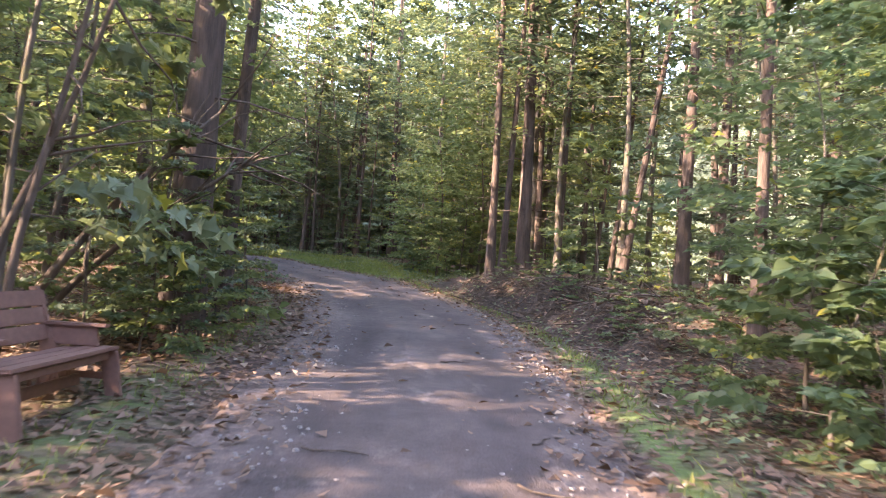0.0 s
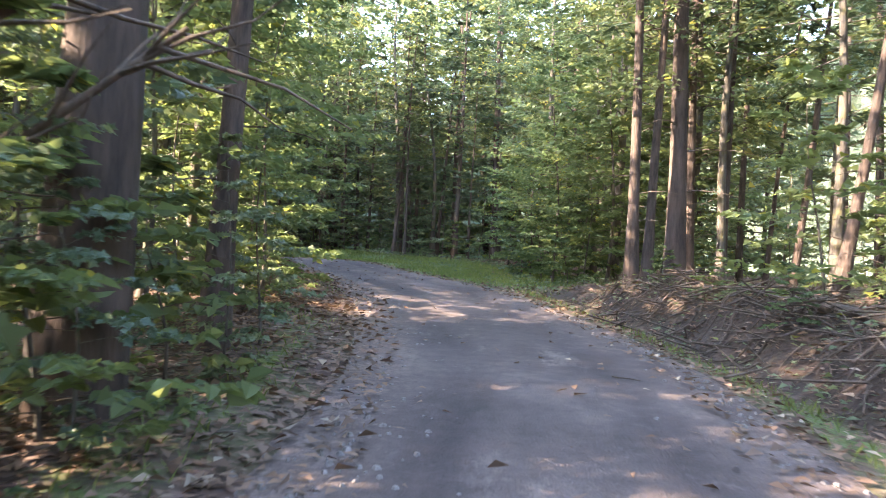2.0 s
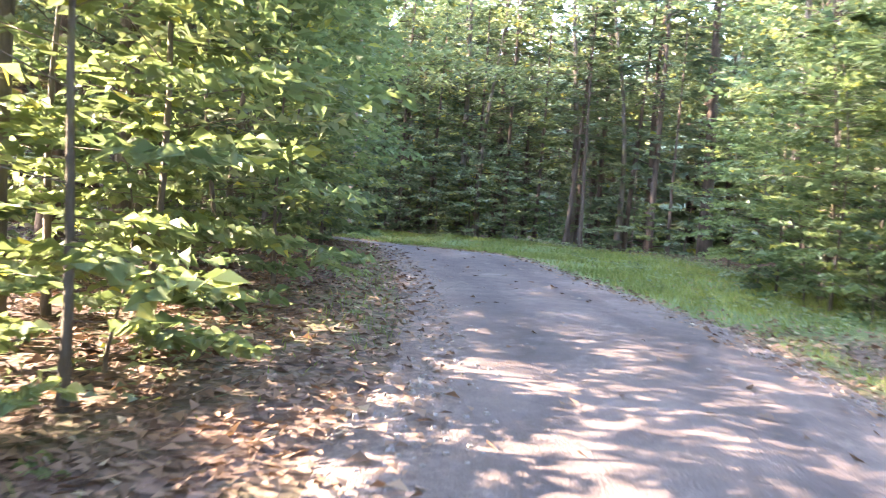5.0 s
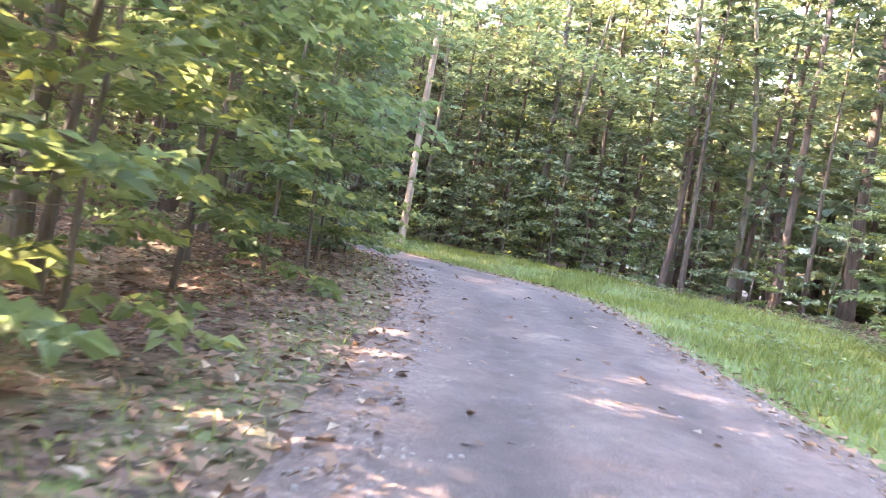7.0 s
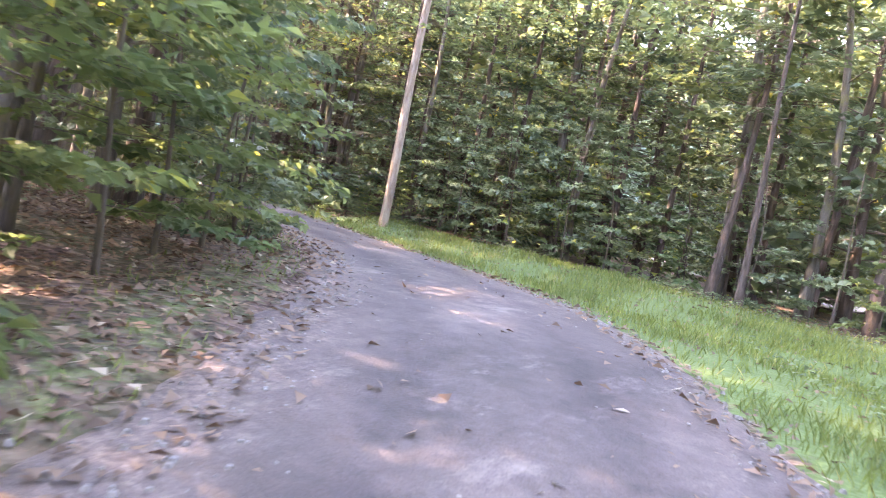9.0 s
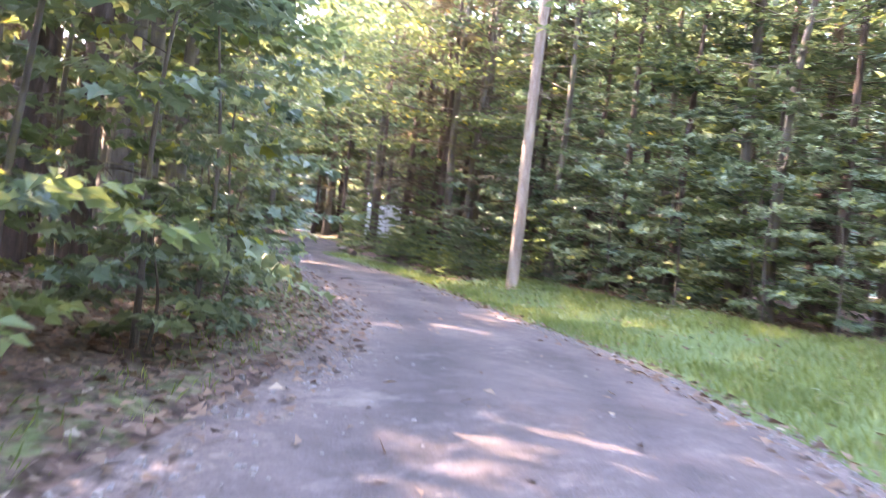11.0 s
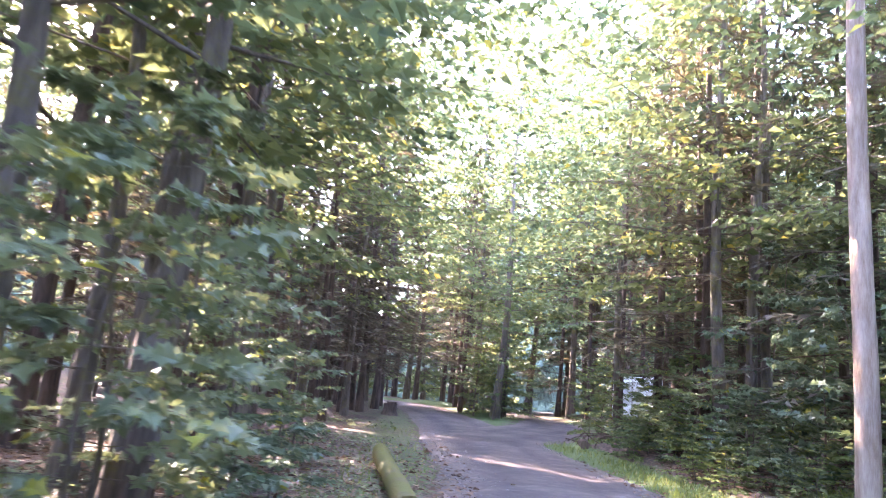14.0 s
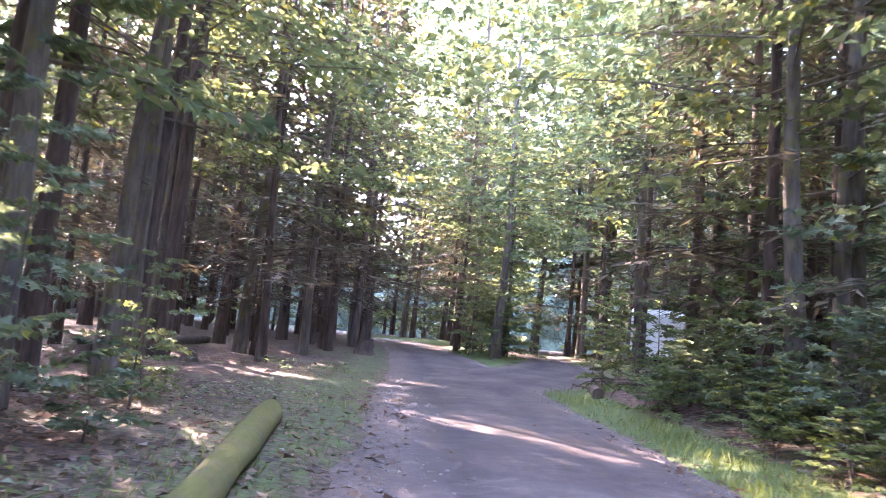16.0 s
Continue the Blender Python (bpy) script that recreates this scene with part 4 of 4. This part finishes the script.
M_BENCH = plain("brown_bench_boards", (0.2, 0.105, 0.085), 0.55, 0.0, 14.0, 0.18)


def bench(x, y, turn, length=1.45):
    """A boarded park bench; its front looks along local -y."""
    b = new("bench")
    tagged(b, "brown wooden park bench with slatted back on the road's edge", "bench")
    I = Matrix.Translation
    tilt = Matrix.Rotation(radians(-14), 4, "X")
    for k in range(3):
        box_part("back_slat", b, (length, 0.028, 0.138), I((0, 0.30 + 0.036 * k, 0.56 + 0.148 * k)) @ tilt, M_BENCH)
    for k in range(3):
        box_part("seat_board", b, (length, 0.142, 0.032), I((0, -0.19 + 0.148 * k, 0.445 - 0.012 * k)) @ Matrix.Rotation(radians(-4), 4, "X"), M_BENCH)
    box_part("stretcher", b, (length - 0.1, 0.03, 0.10), I((0, 0.02, 0.16)), M_BENCH)
    box_part("apron", b, (length - 0.1, 0.03, 0.07), I((0, -0.2, 0.385)), M_BENCH)
    for s in (-1, 1):
        e = s * (length / 2 - 0.05)
        slab_part("leg", b, [(-0.34, -0.05), (-0.22, -0.05), (-0.13, 0.43), (-0.27, 0.43)], 0.045, I((e, 0, 0)), M_BENCH)
        slab_part("leg", b, [(0.2, -0.05), (0.34, -0.05), (0.34, 0.42), (0.47, 0.95), (0.40, 0.96), (0.2, 0.43)], 0.045, I((e, 0, 0)), M_BENCH)
        slab_part("arm_panel", b, [(-0.12, 0.455), (0.24, 0.455), (0.29, 0.625), (-0.1, 0.625)], 0.03, I((e, 0, 0)), M_BENCH)
        box_part("armrest", b, (0.085, 0.52, 0.03), I((e, 0.08, 0.642)), M_BENCH)
        box_part("end_rail", b, (0.03, 0.44, 0.06), I((e, 0.0, 0.2)), M_BENCH)
    for k in range(9):
        a = -0.5 + 0.125 * k
        box_part("baluster", b, (0.022, 0.02, 0.2), I((a, 0.03, 0.31)), M_BENCH, 0.003)
    b.matrix_world = Matrix.Translation((x, y, hz(x, y))) @ Matrix.Rotation(radians(turn), 4, "Z") @ Matrix.Diagonal((1, 1, 0.88, 1))
    return b


bench(-2.78, 5.03, 90)


def utility_pole(x, y):
    h = Heap()
    z = np.linspace(-0.6, 11.0, 14)
    h.tube(np.stack([0.02 * np.sin(z), 0 * z, z], 1), 0.155 - 0.005 * z, 14, 5, 0.02)
    p = new("utility_pole", h.mesh("utility_pole", M_POLE, True))
    p.location = (x, y, hz(x, y))
    return tagged(p, "weathered round wooden utility pole standing in the grass verge", "utility pole")


utility_pole(-18.45, 41.75)


def log_thing(a, b, rad, mat, label, name="log", sides=12):
    """A fallen log from a to b, lying on the ground."""
    h = Heap()
    t = np.linspace(0, 1, 14)
    x, y = a[0] + (b[0] - a[0]) * t, a[1] + (b[1] - a[1]) * t
    z = np.linspace(hz(*a), hz(*b), 14) + rad * 0.72
    r = rad * (1.0 + 0.04 * np.sin(t * 9) - 0.1 * t)
    pts = np.stack([x, y, z], 1)
    h.tube(pts, r, sides, 3, 0.06)
    h.disc(h.v[0][:sides], pts[0])
    return tagged(new(name, h.mesh(name, mat, True)), label, name)


log_thing((-24.5, 37.35), (-19.2, 35.95), 0.15, M_MOSS, "long log covered in yellow-green moss beside the road")
log_thing((-28.9, 44.6), (-30.1, 45.3), 0.13, M_TWIG, "short grey weathered log beside the grass verge")
log_thing((-34.2, 35.0), (-39.5, 37.6), 0.14, M_GREY, "fallen grey log among the pines")
log_thing((-29.5, 46.8), (-31.0, 49.0), 0.07, M_TWIG, "thin fallen branch lying in the brush", "branch", 8)
log_thing((3.7, 12.6), (3.0, 15.8), 0.08, M_TWIG, "fallen dead branch on the bank", "branch", 8)


def stump(x, y, rad, tall):
    h = Heap()
    z = np.linspace(-0.1, tall, 6)
    h.tube(np.stack([0 * z, 0 * z, z], 1), rad * (1 + 0.5 * np.exp(-z / 0.12)), 12, int(rad * 1000), 0.07)
    s = new("stump", h.mesh("stump", M_BARK, True))
    s.location = (x, y, hz(x, y))
    return tagged(s, "dark old tree stump on the forest floor", "stump")


for x, y, r, t in [(-30.6, 35.0, 0.16, 0.3), (-39.6, 42.6, 0.25, 0.45), (-40.3, 42.9, 0.2, 0.5), (-32.0, 36.8, 0.14, 0.25)]:
    stump(x, y, r, t)


def leaning_stem(x, y, pts, rad, branches, seed, label):
    """A dead leaning stem with bare side branches."""
    r = np.random.RandomState(seed)
    h = Heap()
    p = spline([(a, b, c) for a, b, c in pts], 0.25)
    t = np.linspace(0, 1, len(p))
    h.tube(p, rad * (1 - 0.7 * t), 7, seed, 0.04)
    for _ in range(branches):
        o = along(p, r.uniform(0.25, 0.98))
        d = r.randn(3) * [0.6, 0.6, 0.5] + [0.35, 0, 0.25]
        d /= np.linalg.norm(d)
        ln = r.uniform(0.4, 1.3)
        q = np.linspace(0, 1, 4)[:, None]
        h.tube(o + d * ln * q + r.randn(4, 3) * 0.05 * q, rad * 0.35 * (1 - 0.8 * q[:, 0]), 4)
    ob = new("dead_branch", h.mesh("dead_branch", M_TWIG, True))
    ob.location = (x, y, hz(x, y))
    return tagged(ob, label, "branch")


leaning_stem(-4.4, 7.0, [(0, 0, -0.1), (0.5, 0.5, 1.0), (1.0, 1.2, 2.0), (1.5, 2.2, 3.0)], 0.06, 16, 3, "dead bare leaning stem tangled with twigs")
leaning_stem(-3.9, 5.8, [(0, 0, -0.1), (0.3, 0.1, 1.2), (0.75, 0.3, 2.6), (1.2, 0.5, 4.6)], 0.05, 6, 4, "pale thin leaning stem behind the bench")
leaning_stem(-3.4, 5.5, [(0, 0, -0.1), (0.1, 0.1, 1.2), (0.35, 0.2, 2.6), (0.7, 0.3, 4.8)], 0.045, 5, 5, "pale thin leaning stem behind the bench")
leaning_stem(-4.8, 8.2, [(0, 0, -0.1), (0.8, 0.2, 0.9), (1.7, 0.4, 1.7), (2.5, 0.5, 2.3)], 0.05, 18, 6, "dead bare leaning stem tangled with twigs")


def pile(x, y, count, seed, spread, label):
    """A heap of dead sticks."""
    r = np.random.RandomState(seed)
    h = Heap()
    for _ in range(count):
        c = r.randn(2) * spread
        a = r.rand() * 3.14
        ln = r.uniform(0.3, 1.3)
        d = np.array([math.cos(a), math.sin(a)]) * ln / 2
        z = hz(x + c[0], y + c[1]) + r.uniform(0.0, 0.28)
        q = np.linspace(-1, 1, 4)
        h.tube(np.stack([x + c[0] + d[0] * q, y + c[1] + d[1] * q + 0.05 * q**2, z + 0.12 * q * r.randn()], 1), [0.014, 0.013, 0.01, 0.005], 4)
    return tagged(new("brush_pile", h.mesh("brush_pile", M_TWIG, True)), label, "brush pile", "", "stuff")


pile(2.6, 14.6, 90, 1, 0.7, "heap of dead twigs on the bank")
pile(2.1, 17.4, 80, 2, 0.6, "heap of dead twigs on the bank")
pile(3.2, 12.4, 45, 3, 0.6, "heap of dead twigs on the bank")
def roots(y0, y1, count, seed):
    """Bare roots and broken sticks hanging out of the cut bank."""
    r = np.random.RandomState(seed)
    h = Heap()
    for _ in range(count):
        y = r.uniform(y0, y1)
        i = int(np.abs(MAIN[:, 1] - y).argmin())
        x = MAIN[i, 0] + MAIN[i, 2] + r.uniform(1.1, 2.2)
        ln, a = r.uniform(0.25, 0.9), r.uniform(-0.9, 0.9)
        q = np.linspace(0, 1, 5)
        px, py = x - q * ln * math.cos(a), y + q * ln * math.sin(a)
        pz = height(px, py) + 0.05 + 0.1 * r.rand() * np.sin(q * 3)
        h.tube(np.stack([px, py, pz], 1) + r.randn(5, 3) * 0.025, 0.017 * r.uniform(0.5, 1.3) * (1 - 0.7 * q), 5)
    return tagged(new("roots", h.mesh("roots", M_TWIG, True)), "bare roots and sticks poking out of the cut bank", "roots", "", "stuff")


roots(8.0, 21.0, 150, 17)
pile(-29.8, 46.6, 60, 4, 0.9, "heap of dead branches in the brush")


def parked_van(x, y, turn):
    """A pale camper van with a blue band, half hidden by trunks."""
    v = new("van")
    tagged(v, "white camper van with a blue stripe parked among trees", "vehicle")
    white, blue = plain("white_paint", (0.75, 0.77, 0.8), 0.3, 0.0, 3.0, 0.05), plain("blue_paint", (0.06, 0.13, 0.4), 0.3, 0.0, 3.0, 0.1)
    dark, tyre = plain("tinted_glass", (0.03, 0.035, 0.04), 0.08, 0.0, 3.0, 0.1), plain("tyre_rubber", (0.02, 0.02, 0.02), 0.8)
    I = Matrix.Translation
    slab_part("body", v, [(-2.5, 0.35), (2.5, 0.35), (2.5, 1.1), (2.0, 1.3), (1.5, 2.05), (-2.4, 2.15), (-2.5, 1.9)], 1.9, Matrix.Identity(4), white)
    for s in (-1, 1):
        box_part("stripe", v, (0.012, 4.6, 0.2), I((s * 0.954, 0, 1.05)), blue, 0.003)
        for a in (-1.5, -0.3, 0.95):
            box_part("window", v, (0.012, 0.95, 0.5), I((s * 0.954, a, 1.62)), dark, 0.003)
        for a in (-1.6, 1.6):
            h = Heap()
            h.tube([(s * 0.98, a, 0.34), (s * 0.76, a, 0.34)], [0.34, 0.34], 16)
            h.disc(h.v[0][:16], np.array((s * 0.98, a, 0.34)))
            put("wheel", h.mesh("wheel", tyre), v)
    box_part("windscreen", v, (1.6, 0.012, 0.75), I((0, 1.772, 1.66)) @ Matrix.Rotation(radians(33.7), 4, "X"), dark, 0.003)
    v.matrix_world = I((x, y, hz(x, y))) @ Matrix.Rotation(radians(turn), 4, "Z")
    return v


parked_van(-39.7, 55.2, 38)


# ---------------------------------------------------------------- grass, fallen leaves, stones, sticks
def scatter(n, seed, x0, x1, y0, y1, weight):
    r = np.random.RandomState(seed)
    x, y, w = r.uniform(x0, x1, n), r.uniform(y0, y1, n), r.rand(n)
    keep = np.concatenate([w[lo:lo + 20000] < weight(x[lo:lo + 20000], y[lo:lo + 20000]) for lo in range(0, n, 20000)])
    return r, x[keep], y[keep]


def near_line(x, y):
    out = np.zeros(len(x))
    for lo in range(0, len(x), 20000):
        out[lo:lo + 20000] = np.sqrt(((LINE[:, 0][None] - x[lo:lo + 20000, None]) ** 2 + (LINE[:, 1][None] - y[lo:lo + 20000, None]) ** 2).min(1))
    return out


def grass_weight(x, y):
    patch = 0.5 + 0.9 * wave(x, y, 2.2, 31)
    return np.clip(grassy(x, y) ** 1.5 * 1.2 * np.clip(patch, 0.15, 1), 0, 1) * np.clip(1.3 - near_line(x, y) / 16, 0.12, 1)


r, x, y = scatter(1000000, 41, -34, 5, 2, 50, grass_weight)
h = Heap()
n = len(x)
z = height(x, y)
ln = r.uniform(0.05, 0.17, n) * (0.7 + 0.5 * grassy(x, y))
a = r.rand(n) * 6.28
way = np.stack([np.cos(a) * 0.5, np.sin(a) * 0.5, np.full(n, 1.0)], 1) + r.randn(n, 3) * 0.15
h.leaves(np.stack([x, y, z - 0.01], 1), way, r.randn(n, 3), ln, ln * 0.07 + 0.007, 0.1)
tagged(new("grass", h.mesh("grass", M_GRASS)), "fresh green grass growing along the dirt road", "grass", "", "stuff")


def litter_weight(x, y):
    e, s = edge_dist(x, y)
    return (1 - 0.2 * soil_at(x, y)) * np.where(e < 0, np.where(e > -0.5, 0.3, 0.012), 1.0) * (1 - 0.92 * np.clip(grassy(x, y) * 1.5, 0, 1)) * np.clip(1.15 - near_line(x, y) / 11, 0, 1)


r, x, y = scatter(460000, 43, -32, 7, 1.5, 46, litter_weight)
h = Heap()
n = len(x)
e_, _ = edge_dist(x, y)
z = np.where(e_ < 0.1, height(x, y, True) + 0.012, height(x, y))
a = r.rand(n) * 6.28
ln = r.uniform(0.05, 0.13, n)
way = np.stack([np.cos(a), np.sin(a), r.uniform(-0.15, 0.35, n)], 1)
h.leaves(np.stack([x, y, z + r.uniform(0.005, 0.03, n)], 1), way, np.array([0, 0, 1.0]) + r.randn(n, 3) * 0.3, ln, ln * r.uniform(0.45, 0.8, n), 0.2)
tagged(new("leaf_litter", h.mesh("leaf_litter", M_LITTER)), "dry brown fallen leaves covering the ground", "leaves", "", "stuff")

# low plants on the forest floor
def herb_weight(x, y):
    e, s = edge_dist(x, y)
    bank = (s > 0) * (y < 25) * smooth01(0.35, 0.8, e) * (1 - smooth01(2.5, 5, e)) * np.clip(0.35 + wave(x, y, 2.6, 53), 0, 1)
    return np.clip(0.9 * bank + smooth01(0.5, 1.6, e) * (1 - smooth01(5, 9, e)) * np.clip(wave(x, y, 1.3, 51) * 2.2, 0, 1), 0, 1)


r, x, y = scatter(55000, 45, -32, 7, 2, 47, herb_weight)
h = Heap()
z = height(x, y)
for k in range(4):
    n = len(x)
    a = r.rand(n) * 6.28
    ln = r.uniform(0.05, 0.12, n)
    h.leaves(np.stack([x + r.randn(n) * 0.06, y + r.randn(n) * 0.06, z + r.uniform(0.04, 0.22, n)], 1), np.stack([np.cos(a), np.sin(a), r.uniform(-0.3, 0.3, n)], 1), np.array([0, 0, 1.0]) + r.randn(n, 3) * 0.4, ln, ln * 0.6, 0.2)
tagged(new("ground_plants", h.mesh("ground_plants", M_MAPLE)), "low green seedlings and herbs on the forest floor", "plants", "", "stuff")

# loose stones along the borders of the road
r, x, y = scatter(110000, 47, -32, 3, 1.5, 46, lambda x, y: np.exp(-((edge_dist(x, y)[0] + np.where(edge_dist(x, y)[1] < 0, 0.42, 0.2)) / np.where(edge_dist(x, y)[1] < 0, 0.3, 0.18)) ** 2) * 0.9 + 0.03 * (edge_dist(x, y)[0] < 0))
n = len(x)
z = height(x, y, True)
h = Heap()
q = r.uniform(0.009, 0.034, n)[:, None]
c = np.stack([x, y, z + 0.008], 1)
corner = np.array([(1, 0, 0), (0, 1, 0), (-1, 0, 0), (0, -1, 0)], float)
v = np.concatenate([c[:, None] + corner[None] * q[:, None] * r.uniform(0.7, 1.3, (n, 4, 1)) + np.array([0, 0, -0.012]), c[:, None] + corner[None] * q[:, None] * 0.55 + np.array([0, 0, 1.0]) * (q * 0.55)[:, None]], 1)
i = np.arange(n)[:, None] * 8
h.add(v.reshape(-1, 3), np.vstack([i + [4, 5, 6, 7]] + [i + [k, (k + 1) % 4, 4 + (k + 1) % 4, 4 + k] for k in range(4)]))
tagged(new("gravel", h.mesh("gravel", plain("grey_stone", (0.2, 0.175, 0.17), 0.85, 0.0, 30.0, 0.4))), "loose grey gravel along the borders of the road", "gravel", "", "stuff")

# sticks on the road
rr = random.Random(5)
for x, y, ln, a in [(-0.6, 4.6, 0.45, -8), (0.75, 4.0, 0.6, -38), (0.8, 5.2, 0.3, 60), (-1.9, 4.8, 0.35, 15), (0.2, 8.5, 0.3, 20), (0.4, 12.2, 0.3, -30), (-2.4, 9.4, 0.4, 40), (-20.5, 38.2, 0.3, 70)]:
    h = Heap()
    q = np.linspace(-0.5, 0.5, 6)
    h.tube(np.stack([q * ln, 0.06 * ln * np.sin(q * 7), 0.004 * np.cos(q * 9)], 1), [0.009, 0.009, 0.008, 0.007, 0.006, 0.004], 5, 2, 0.1)
    s_ = new("stick", h.mesh("stick", M_TWIG, True))
    s_.matrix_world = Matrix.Translation((x, y, float(height(x, y, True)[0]) + 0.036)) @ Matrix.Rotation(radians(a), 4, "Z")
    tagged(s_, "thin dry stick lying on the dirt road", "stick", "sticks on the road")

drop_masters(MASTERS)
